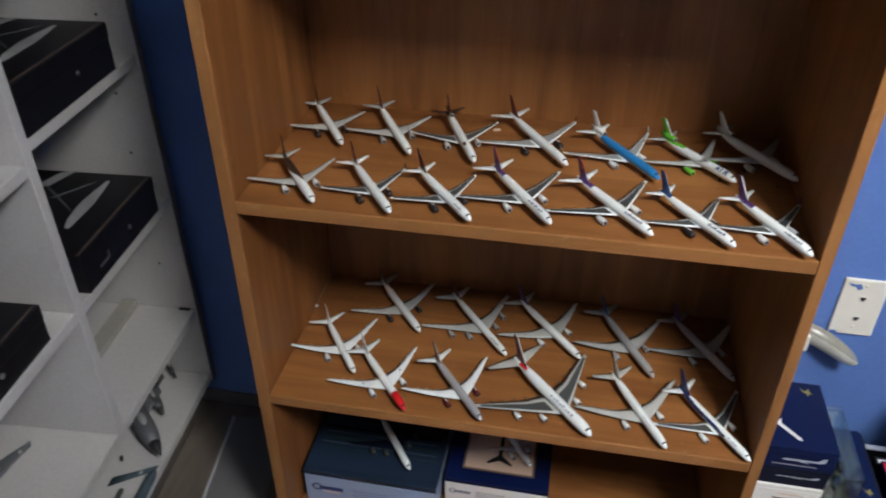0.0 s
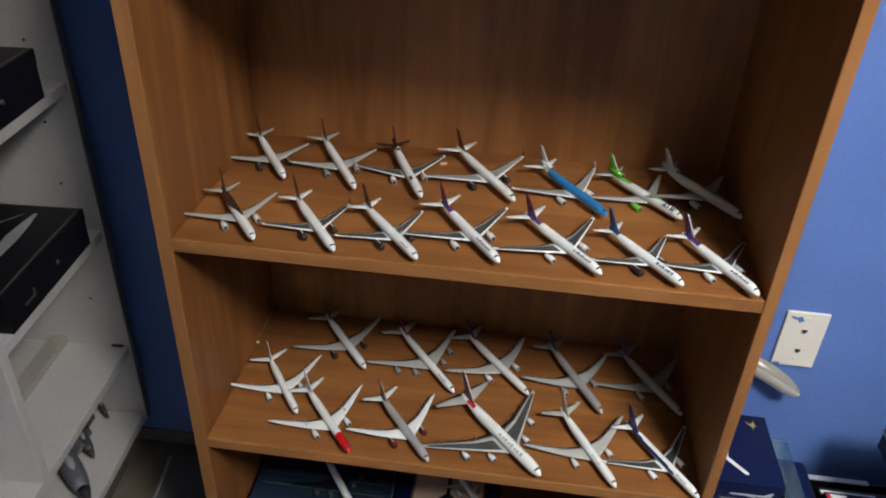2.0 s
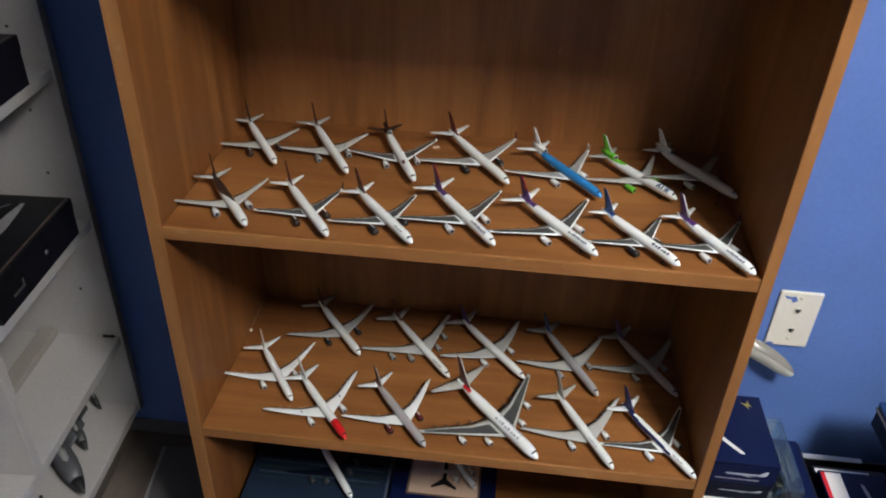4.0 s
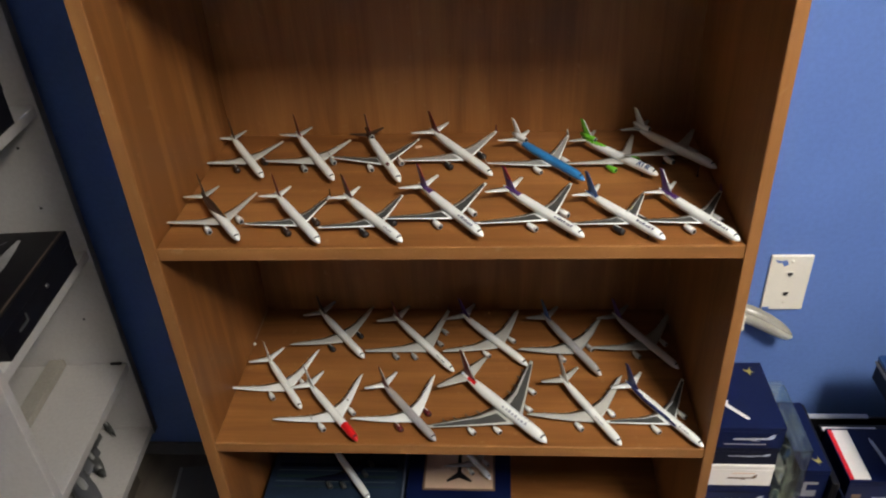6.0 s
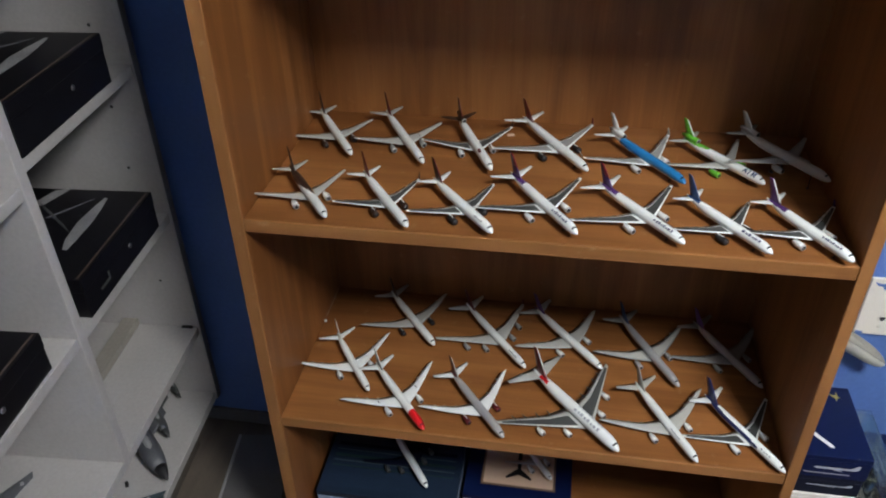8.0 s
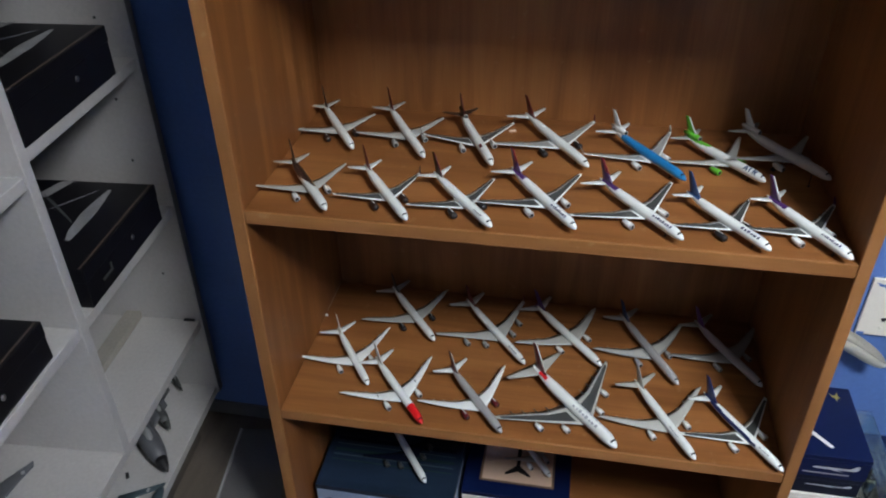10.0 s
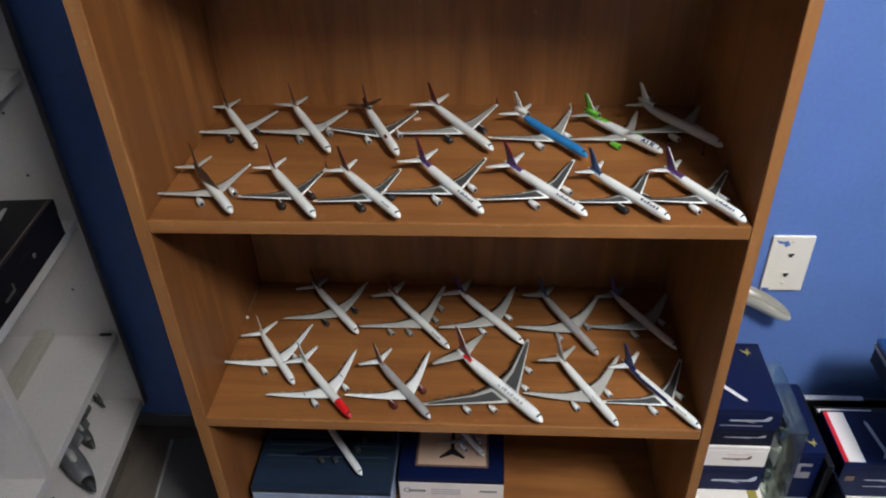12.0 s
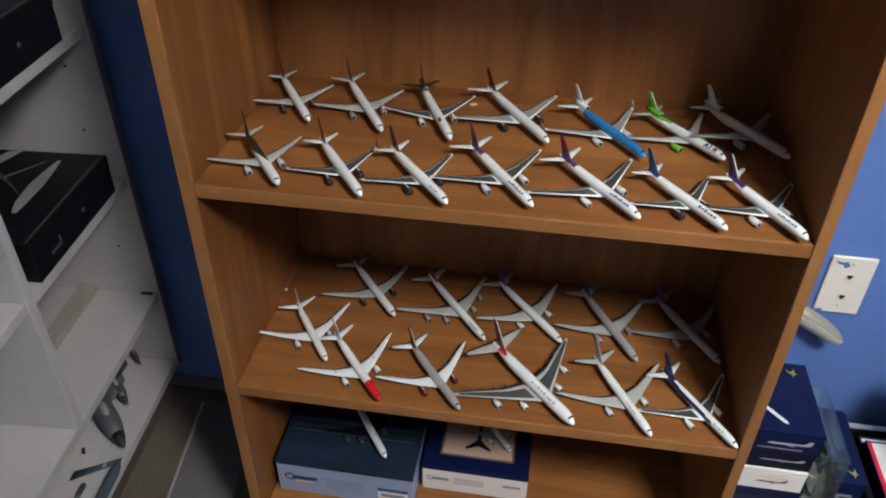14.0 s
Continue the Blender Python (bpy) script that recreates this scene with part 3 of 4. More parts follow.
# ---- the fleet on the lower shelf, rear row
airliner((0.2061, 0.1879), U, 128.5, 0.162, 0.086, 0.68, "white model airliner with a dark fin and black engines", fin=BROWN, wing_paint=PALE, engine_paint=BLACK, raked=True)
airliner((0.3619, 0.1554), U, 128.8, 0.186, 0.090, 0.735, "white four-engined model airliner with a dark fin", r=0.0063, fin=MAROON, wing_paint=PALE, engines=4, engine_paint=GREY_PAINT, titles=(GREY_TEXT, 0.12, 6, 0.02, 24), winglet=MAROON)
airliner((0.484, 0.1707), U, 130.7, 0.179, 0.087, 0.665, "white model airliner with a dusky purple fin", fin=PURPLE, wing_paint=PALE, raked=True, bands=((sweep(0.94, 1, 0, 360), PURPLE),))
airliner((0.6037, 0.148), U, 119.4, 0.179, 0.0855, 0.67, "silver-grey model airliner with a dark fin", body=SILVER, fin=TEAL_P, wing_paint=GREY_PAINT, panel=PALE, engine_paint=SILVER, raked=True)
# grey body, wings and engines carry the corner's shade in their colour
airliner((0.7315, 0.1648), U, 122.7, 0.167, 0.090, 0.70, "model airliner painted grey for the shaded corner of the shelf", body=SILVER, fin=PURPLE, wing_paint=GREY_PAINT, engine_paint=GREY_PAINT, raked=True)
# front row
airliner((0.1224, 0.0677), U, 125.3, 0.146, 0.083, 0.78, "all-white model airliner with curved wings", r=0.0060, raked=True, ahead=0.002)
airliner((0.2230, 0.0010), U, 129.4, 0.161, 0.082, 0.77, "white model airliner with a bright red nose", r=0.0064, wing_mark=DARK_GREY, raked=True, fin=GREY_PAINT, fin_edge=WHITE, bands=((sweep(0.0, 0.235, 0, 360), RED),), ahead=0.004)
airliner((0.3416, 0.0034), U, 128.5, 0.156, 0.080, 0.78, "grey model airliner with a maroon fin and maroon engines", r=0.0064, body=SILVER, raked=True, fin=MAROON, fin_edge=PALE, bands=((sweep(0.86, 1, 40, 140, 20), MAROON),), engine_paint=MAROON, ahead=0.005)
airliner((0.507, 0.0010), U, 132.5, 0.192, 0.111, 0.768, "large white double-deck model airliner with four engines and dark wings", r=0.0090, panel=DARK_GREY, engines=4, fin=MAROON, fin_edge=WHITE, panel_to=0.66, wing_paint=PALE, broad=1.35, titles=(PALE_PRINT, 0.20, 8, 0.035, 30), bands=((sweep(0.80, 0.90, 28, 96, 12), RED),), fin_top=0.068, ahead=0.006)
airliner((0.6170, -0.0006), U, 119.4, 0.163, 0.090, 0.75, "white model airliner with pale fin and long white wings", raked=True, fin=PALE, wing_paint=PALE, titles=(GREY_TEXT, 0.24, 6, 0.022, 14), fin_top=0.051, ahead=0.004)
airliner((0.7345, -0.0016), U, 125.3, 0.161, 0.082, 0.735, "white model airliner with a navy sweep along its tail", r=0.0062, fin=NAVY_P, panel=DARK_GREY, bands=((sweep(0.30, 0.98, -20, 66, 24), NAVY_P), (sweep(0.82, 0.98, 20, 160), NAVY_P)), titles=(GREY_TEXT, 0.16, 4, 0.03, 16), fin_top=0.052, ahead=0.003)


# ---- boxes in the bottom of the bookcase
def plane_print(x0, y0, x1, y1, wide, z):
    """A flat aircraft silhouette printed on a lid."""
    bm = bmesh.new()
    a, b = Vector((x0, y0, z)), Vector((x1, y1, z))
    d = (b - a).normalized()
    n = Vector((-d.y, d.x, 0))
    ln = (b - a).length

    def poly(*pts):
        bm.faces.new([bm.verts.new(a + d * (p * ln) + n * (q * ln)) for p, q in pts])

    k = wide / ln
    poly((0, 0), (0.05, -k), (0.9, -k), (1, -0.2 * k), (1, 0.2 * k), (0.9, k), (0.05, k))
    poly((0.36, k), (0.56, k), (0.70, 0.42), (0.64, 0.42))
    poly((0.36, -k), (0.64, -0.42), (0.70, -0.42), (0.56, -k))
    poly((0.88, k), (0.96, k), (1.04, 0.16), (1.0, 0.16))
    poly((0.88, -k), (1.0, -0.16), (1.04, -0.16), (0.96, -k))
    bmesh.ops.recalc_face_normals(bm, faces=bm.faces[:])
    for f in bm.faces:
        if f.normal.z < 0:
            f.normal_flip()
    return bm


B = BASE_SHELF
gift = thing("model_box", pose(0.012, 0.058, B), "dark blue box with a pale blue front holding a model aircraft", "box", "model boxes")
part("base", slab(0, 0.247, 0, 0.215, 0, 0.073, 0.0012), SKY_CARD, gift)
lid = part("lid", slab(-0.0012, 0.2482, -0.0004, 0.2162, 0.0732, 0.0855, 0.0012), LID_TEAL, gift, "dark navy printed lid")
for k, (y, h, mat) in enumerate(((0.060, 0.003, GREEN_PRINT), (0.072, 0.0022, SLATE), (0.082, 0.006, GREEN_PRINT), (0.098, 0.002, SLATE), (0.108, 0.008, NAVY_DARK), (0.130, 0.004, GREEN_PRINT))):
    part("printed_stripe", slab(0.012, 0.236, y, y + h, 0.0854, 0.0857), mat, lid)


def swoosh(x, z, size):
    """A plain open ring with one bar beside it, on a box front."""
    bm = bmesh.new()
    pairs = []
    for k in range(13):
        a = radians(50 + 280 * k / 12)
        pairs.append([bm.verts.new((x + size * (0.5 + q * math.cos(a)), -0.0007, z + size * 0.85 * (0.5 + q * math.sin(a)))) for q in (0.34, 0.52)])
    for p, q in zip(pairs, pairs[1:]):
        bm.faces.new((p[0], p[1], q[1], q[0]))
    bar = slab(x + size * 0.62, x + size * 2.7, -0.0007, 0.001, z + size * 0.16, z + size * 0.56)
    bmesh.ops.recalc_face_normals(bm, faces=bm.faces[:])
    return join(bm, bar)


part("logo", swoosh(0.013, 0.034, 0.022), NAVY_P, gift, "dark blue plain logo shape")
part("caption", slab(0.034, 0.066, -0.0005, 0.001, 0.030, 0.0335), CREAM_CARD, gift)
for k in range(4):
    part("printed_bar", slab(0.088 + 0.004 * (k % 2), 0.158, -0.0005, 0.001, 0.044 - 0.007 * k, 0.0475 - 0.007 * k), BAR_PRINT, gift)
tag = part("label", slab(0.184, 0.238, -0.0006, 0.001, 0.012, 0.034), WHITE_CARD, gift, "white label with dark bars")
part("print", slab(0.190, 0.232, -0.0009, 0.001, 0.022, 0.030), GREY_TEXT, tag)
part("blue_strip", slab(0.184, 0.238, -0.0006, 0.001, 0.037, 0.044), TEAL_P, gift)

square = thing("model_box", pose(0.268, 0.104, B), "navy box with a cream picture lid and white front", "box", "model boxes")
part("base", slab(0, 0.190, 0, 0.178, 0, 0.055, 0.0012), WHITE_CARD, square)
lid = part("lid", slab(-0.001, 0.191, -0.0004, 0.179, 0.0552, 0.066, 0.0012), NAVY_CARD, square, "navy lid with a picture")
part("picture_border", slab(0.028, 0.162, 0.028, 0.150, 0.0659, 0.0663), BROWN_CARD, lid)
pic = part("picture", slab(0.032, 0.158, 0.032, 0.146, 0.0663, 0.0666), CREAM_CARD, lid, "cream picture with a dark jet outline")
bm = bmesh.new()
for pts in (((-0.0035, 0.120), (-0.0035, 0.056), (0.0035, 0.056), (0.0035, 0.120)), ((-0.003, 0.070), (-0.024, 0.050), (-0.022, 0.046), (0, 0.056), (0.022, 0.046), (0.024, 0.050), (0.003, 0.070))):
    bm.faces.new([bm.verts.new((0.095 + x, y, 0.0668 + 0.0001 * len(bm.faces))) for x, y in pts])
part("jet_print", bm, BLACK_CARD, lid)
part("logo", swoosh(0.008, 0.027, 0.015), GREY_TEXT, square, "dark plain logo shape")
for k in range(3):
    part("printed_bar", slab(0.058, 0.112, -0.0005, 0.001, 0.036 - 0.006 * k, 0.0385 - 0.006 * k), GREY_CARD, square)
part("printed_bar", slab(0.146, 0.178, -0.0005, 0.001, 0.032, 0.037), GREY_TEXT, square)

airliner((0.205, 0.086), B + 0.0857, 126, 0.150, 0.075, 0.70, "white model airliner with dark wings on a navy box", r=0.0065, fin=NAVY_P, wing_paint=NAVY_DARK, engines=4, engine_paint=DARK_GREY)
airliner((0.420, 0.152), B + 0.0667, 126, 0.105, 0.052, 0.68, "small white model airliner on a cream picture box", r=0.0055, fin=PALE, wing_paint=PALE)

# ---- things on the blue wall
plate = thing("wall_plate", pose(0.9165, WALL, -0.3490), "ivory telephone wall plate with two dark sockets", "wall plate")
part("cover", slab(0, 0.0726, -0.0062, 0, 0, 0.1185, 0.0022, 3), PLATE, plate)
for z in (0.080, 0.037):
    sock = part("socket", slab(0.031, 0.043, -0.0072, -0.0055, z - 0.006, z + 0.005, 0.0012), PLATE, plate)
    part("port", join(slab(0.0325, 0.0415, -0.0078, -0.0068, z - 0.0015, z + 0.0035), slab(0.0345, 0.0395, -0.0078, -0.0068, z - 0.0045, z - 0.0014)), BLACK, sock, "dark socket opening")
for z in (0.107, 0.018):
    screw = lathe([(-0.0010, 0.0028, 0), (-0.0002, 0.0032, 0), (0.0006, 0.0032, 0)], 14)
    bmesh.ops.rotate(screw, matrix=Matrix.Rotation(radians(90), 3, "Z"), verts=screw.verts)
    bmesh.ops.translate(screw, vec=(0.037, -0.0066, z), verts=screw.verts)
    part("screw", screw, PLATE, plate)
smear = bmesh.new()
smear.faces.new([smear.verts.new((x, -0.0064, z)) for x, z in ((0.006, 0.111), (0.018, 0.108), (0.026, 0.110), (0.032, 0.101), (0.024, 0.096), (0.020, 0.103), (0.012, 0.104))])
part("paint_smear", smear, BLUE_WALL, plate, "smear of blue wall paint")
part("paint_smear", slab(0.002, 0.014, -0.0065, -0.006, 0.0005, 0.0065, 0.0004), BLUE_WALL, plate)

# a curved pale plastic cover below the plate
cover = thing("plastic_cover", pose(0.870, WALL - 0.052, -0.368, 0, 0, 0), "curved pale plastic cover fixed low on the wall", "plastic cover")
bm = bmesh.new()
rings = []
N, K = 18, 12
for i in range(N + 1):
    s = i / N
    wide = 0.0210 * math.sqrt(max(0.02, 1 - abs((s - 0.40) / 0.61) ** 2.6))
    x, y, z = 0.100 * s, 0.030 * (1 - s) + 0.004, 0.020 * math.cos(s * 1.9) - 0.012 * s
    rings.append([bm.verts.new((x, y - wide * 0.85 * math.sin(math.pi * k / K) + 0.012, z + wide * math.cos(math.pi * k / K))) for k in range(K + 1)])
for a, b in zip(rings, rings[1:]):
    for k in range(K):
        bm.faces.new((a[k], a[k + 1], b[k + 1], b[k]))
bmesh.ops.solidify(bm, geom=bm.faces[:], thickness=0.0022)
bmesh.ops.recalc_face_normals(bm, faces=bm.faces[:])
part("shell", smooth(bm), PLATE, cover)
rib = bmesh.new()
loops = []
for i in range(N + 1):
    s = i / N
    wide = 0.0210 * math.sqrt(max(0.02, 1 - abs((s - 0.40) / 0.61) ** 2.6)) + 0.0008
    x, y, z = 0.100 * s, 0.030 * (1 - s) + 0.004, 0.020 * math.cos(s * 1.9) - 0.012 * s
    loops.append([rib.verts.new((x, y - wide * 0.85 * math.sin(radians(a)) + 0.012, z + wide * math.cos(radians(a)))) for a in (4, 26, 48, 66)])
for p, q in zip(loops, loops[1:]):
    for k in range(3):
        rib.faces.new((p[k], p[k + 1], q[k + 1], q[k]))
part("grey_band", smooth(rib), SMOKY, cover, "grey band along the cover")
part("bracket", slab(-0.006, 0.014, 0.018, 0.052, -0.010, 0.024, 0.003), PLATE, cover)
spot = thing("paint_chip", pose(1.149, WALL - 0.001, -0.312), "tiny white chip in the blue wall paint", "paint chip")
part("chip", slab(-0.002, 0.002, -0.0006, 0.001, -0.003, 0.003, 0.0005), WHITE_CARD, spot)
# plain dark rounded block at the wall, its identity unknown
dark = thing("hanging_case", pose(1.114, WALL - 0.030, -0.150), "dark rounded shape against the blue wall", "case")
part("case_body", slab(0, 0.15, 0, 0.029, 0, 0.135, 0.012, 4), NAVY_DARK, dark)


# ---- stack of model boxes beside the bookcase
def side_print(x0, x1, z, tall, y=-0.0006):
    """A flat side view of an airliner printed on a box front."""
    w = x1 - x0
    bm = bmesh.new()
    bm.faces.new([bm.verts.new((x0 + p * w, y, z + q * tall)) for p, q in ((0, 0.1), (0.06, 0.32), (0.80, 0.36), (0.93, 1.0), (1.0, 1.0), (0.97, 0.25), (0.90, 0.05), (0.10, -0.04))])
    bm.faces.new([bm.verts.new((x0 + p * w, y - 0.0002, z + q * tall)) for p, q in ((0.38, 0.02), (0.52, 0.04), (0.66, -0.28), (0.60, -0.28))])
    bmesh.ops.recalc_face_normals(bm, faces=bm.faces[:])
    return bm


def slim_print(x0, y0, x1, y1, wide, z):
    """A slim fuselage with a bent tail, printed on a lid."""
    a, b = Vector((x0, y0, z)), Vector((x1, y1, z))
    d = b - a
    n = Vector((-d.y, d.x, 0)).normalized() * wide
    bm = bmesh.new()
    bm.faces.new([bm.verts.new(v) for v in (a - n * 0.9, a + d * 0.08 - n, a + d * 0.9 - n * 0.9, b, a + d * 0.9 + n * 0.5, a + d * 0.12 + n * 0.5, a + n * 2.4)])
    for f in bm.faces:
        f.normal_update()
        if f.normal.z < 0:
            f.normal_flip()
    return bm


def bird_print(x, y, z, size):
    """A small plain swept emblem lying on a lid."""
    bm = bmesh.new()
    pts = ((0, 0.75), (0.30, 0.42), (0.62, 0.50), (0.78, 0.95), (0.80, 0.40), (1.05, 0.10), (0.70, 0.16), (0.62, -0.35), (0.46, 0.14), (0.20, 0.30))
    bm.faces.new([bm.verts.new((x + p * size, y + q * size, z)) for p, q in pts])
    for f in bm.faces:
        f.normal_update()
        if f.normal.z < 0:
            f.normal_flip()
    return bm


GROUP = "boxes stacked beside the bookcase"


def stack_box(x, y, z, w, d, h, mat, label, prints=(), lid=None, turn_by=0.0, seam=True):
    root = thing("model_box", pose(x, y, z, 0, 0, turn_by), label, "box", GROUP)
    part("body", slab(0, w, 0, d, 0, h - 0.0095 if seam else h, 0.0009), mat, root)
    if seam:
        part("lid", slab(-0.0006, w + 0.0006, -0.0003, d + 0.0006, h - 0.0092, h, 0.0010), lid or mat, root)
    for name, bm, m in prints:
        part(name, bm, m, root)
    return root


stack_box(0.772, 0.064, FLOOR, 0.150, 0.20, 0.062, WHITE_CARD, "plain white box at the foot of a stack")
stack_box(0.768, 0.067, FLOOR + 0.0625, 0.136, 0.19, 0.097, WHITE_CARD, "white box with a yellow sticker and brown print",
          (("sticker", slab(0.112, 0.128, 0.002, 0.032, 0.0971, 0.0974), YELLOW_PRINT), ("printed_bar", slab(0.012, 0.036, -0.0006, 0.001, 0.040, 0.045), BROWN_CARD), ("printed_bar", slab(0.108, 0.126, -0.0006, 0.001, 0.066, 0.070), GREY_TEXT)))
stack_box(0.766, 0.098, FLOOR + 0.160, 0.134, 0.165, 0.064, NAVY_CARD, "navy box with a white airliner printed on its front",
          (("airliner_print", side_print(0.048, 0.126, 0.024, 0.014), PALE_PRINT), ("seam_strip", slab(0.002, 0.132, -0.0005, 0.001, 0.045, 0.047), NAVY_DARK)))
stack_box(0.764, 0.097, FLOOR + 0.2245, 0.133, 0.168, 0.049, WHITE_CARD, "white box with a small brown airliner on its front",
          (("airliner_print", side_print(0.058, 0.108, 0.018, 0.010), BROWN_CARD), ("printed_bar", slab(0.066, 0.104, -0.0006, 0.001, 0.030, 0.032), CREAM_CARD)))
stack_box(0.764, 0.100, FLOOR + 0.274, 0.134, 0.168, 0.040, NAVY_DARK, "dark navy box with a thin white airliner print",
          (("airliner_print", side_print(0.052, 0.122, 0.020, 0.006), PALE_PRINT),))
stack_box(0.764, 0.099, FLOOR + 0.3145, 0.136, 0.156, 0.047, NAVY_CARD, "navy box with yellow emblem and white airliner prints",
          (("airliner_print", side_print(0.054, 0.122, 0.020, 0.012), PALE_PRINT), ("emblem", bird_print(0.100, 0.128, 0.0474, 0.018), YELLOW_PRINT),
           ("airliner_print", slim_print(0.050, 0.056, 0.084, 0.018, 0.0048, 0.0474), WHITE_CARD), ("printed_bar", slab(0.042, 0.11, -0.0006, 0.001, 0.0085, 0.0105), GREY_TEXT)))

# clear blister pack on edge
pack = thing("blister_pack", pose(0.9045, 0.075, FLOOR), "empty clear plastic blister pack standing on edge", "packaging", GROUP)
outer = slab(0, 0.036, 0, 0.155, 0.0, 0.335, 0.006, 3)
bmesh.ops.delete(outer, geom=[f for f in outer.faces if f.normal.y > 0.9], context="FACES")
bmesh.ops.solidify(outer, geom=outer.faces[:], thickness=0.0007)
ob = part("shell", outer, DUSTY_CLEAR, pack)
ob.visible_shadow = False
for z in (0.06, 0.115, 0.17, 0.225, 0.28):
    dome = lathe([(0, 0.026, 0), (0.004, 0.025, 0), (0.010, 0.016, 0), (0.012, 0.002, 0)], 16)
    bmesh.ops.rotate(dome, matrix=Matrix.Rotation(radians(-90), 3, "Z"), verts=dome.verts)
    bmesh.ops.translate(dome, vec=(0.018, 0.06, z), verts=dome.verts)
    bmesh.ops.scale(dome, vec=(0.55, 1, 1), verts=dome.verts, space=Matrix.Translation((-0.018, 0, 0)))
    dome = part("moulded_dome", dome, DUSTY_CLEAR, pack)
    dome.visible_shadow = False
for k, (y, lean) in enumerate(((0.02, 6), (0.055, -5), (0.09, 8), (0.125, -7))):
    fold = slab(-0.0006, 0.0006, 0, 0.016, 0.02, 0.325, 0.0004)
    bmesh.ops.rotate(fold, matrix=Matrix.Rotation(radians(38 * (-1) ** k), 3, "Z"), verts=fold.verts)
    fold = part("moulded_fold", fold, DUSTY_CLEAR, pack)
    fold.matrix_local = pose(0.017, y, 0.003, 0, lean * 0.3, 0)
    fold.visible_shadow = False
part("flange", slab(0.002, 0.034, -0.002, 0.158, 0.3352, 0.3375, 0.0008), DUSTY_CLEAR, pack).visible_shadow = False

stack_box(0.944, 0.102, FLOOR, 0.046, 0.155, 0.142, GREY_CARD, "grey card box standing on the floor", seam=False)
stack_box(0.943, 0.100, FLOOR + 0.1425, 0.048, 0.158, 0.119, NAVY_CARD, "narrow navy box with a yellow emblem on its lid",
          (("emblem", bird_print(0.024, 0.016, 0.1194, 0.016), YELLOW_PRINT), ("window_print", slab(0.010, 0.034, -0.0006, 0.001, 0.054, 0.090), GREY_TEXT), ("window_print", slab(0.016, 0.0345, -0.0008, 0.001, 0.070, 0.084), NAVY_CARD),
           ("printed_bar", slab(0.008, 0.011, 0.05, 0.14, 0.1190, 0.1193), GREY_TEXT), ("printed_bar", slab(0.018, 0.021, 0.06, 0.13, 0.1190, 0.1193), GREY_TEXT)))
thin = thing("flat_case", pose(0.993, 0.085, FLOOR, 0, 0, 0), "thin dark flat case standing on edge", "case", GROUP)
part("case_body", slab(0, 0.011, 0, 0.185, 0, 0.246, 0.002), BLACK_CARD, thin)
part("edge_strip", slab(0.0112, 0.014, 0.004, 0.180, 0.002, 0.240, 0.0008), NAVY_DARK, thin)

# open dark tray with boxes in it
tray = thing("storage_tray", pose(1.010, 0.040, FLOOR), "dark open tray holding model boxes", "tray", GROUP)
part("base", slab(0, 0.235, 0, 0.255, 0, 0.004), BLACK_CARD, tray)
part("side", slab(0, 0.004, 0, 0.255, 0.0042, 0.222, 0.0008), NAVY_DARK, tray)
part("back", slab(0.0045, 0.235, 0.250, 0.255, 0.0042, 0.1905, 0.0008), BLACK_CARD, tray)
part("rim", slab(0.012, 0.130, 0.2465, 0.2575, 0.1907, 0.194, 0.0008), PALE_PRINT, tray, "pale rim")
stack_box(1.041, 0.058, FLOOR + 0.0045, 0.130, 0.17, 0.138, WHITE_CARD, "white box with dark jet prints on its lid",
          tuple(("jet_print", plane_print(0.050 + 0.033 * k, 0.030, 0.072 + 0.033 * k, 0.036, 0.0042, 0.1384), BLACK_CARD) for k in range(3)), seam=False)
stack_box(1.032, 0.106, FLOOR + 0.143, 0.110, 0.120, 0.086, NAVY_CARD, "navy box with white airliner lines on its front",
          (("airliner_print", side_print(0.042, 0.104, 0.044, 0.008), PALE_PRINT), ("airliner_print", side_print(0.042, 0.104, 0.028, 0.005), PALE_PRINT), ("emblem", slab(0.010, 0.025, -0.0006, 0.001, 0.042, 0.053), BROWN_CARD),
           ("airliner_print", slim_print(0.078, 0.014, 0.066, 0.098, 0.0045, 0.0864), PALE_PRINT), ("white_panel", slab(0.0085, 0.036, 0.004, 0.116, 0.0859, 0.0863), WHITE_CARD), ("red_edge", slab(0.0015, 0.0083, 0.004, 0.116, 0.0859, 0.0864), RED)))
stack_box(1.028, 0.229, FLOOR + 0.0045, 0.130, 0.0185, 0.212, BLACK_CARD, "black box with a white strip on edge",
          (("white_panel", slab(0.004, 0.100, 0.001, 0.012, 0.2121, 0.2124), WHITE_CARD), ), seam=False)
support = stack_box(1.175, 0.060, FLOOR + 0.0045, 0.060, 0.180, 0.345, NAVY_DARK, "tall dark box standing in a tray", seam=False)
stack_box(1.248, 0.020, FLOOR, 0.21, 0.27, 0.350, NAVY_DARK, "large dark box beside a tray", seam=False)
glossy = thing("gift_box", pose(1.082, 0.030, FLOOR + 0.3505), "glossy blue box lying on top of darker boxes", "box", GROUP)
part("body", slab(0.002, 0.34, 0.002, 0.200, 0, 0.040, 0.001), NAVY_DARK, glossy)
part("lid", slab(0, 0.342, 0.088, 0.202, 0.0402, 0.052, 0.005, 4), GLOSS_BLUE, glossy, "glossy blue lid")
part("trim_strip", slab(-0.0012, 0.0005, 0.0, 0.2, 0.0345, 0.0395), GREY_CARD, glossy)
# reflection on the glossy lid, painted as a pale blue stripe
part("highlight_print", slab(0.016, 0.021, 0.10, 0.185, 0.0519, 0.0523), SKY_CARD, glossy)


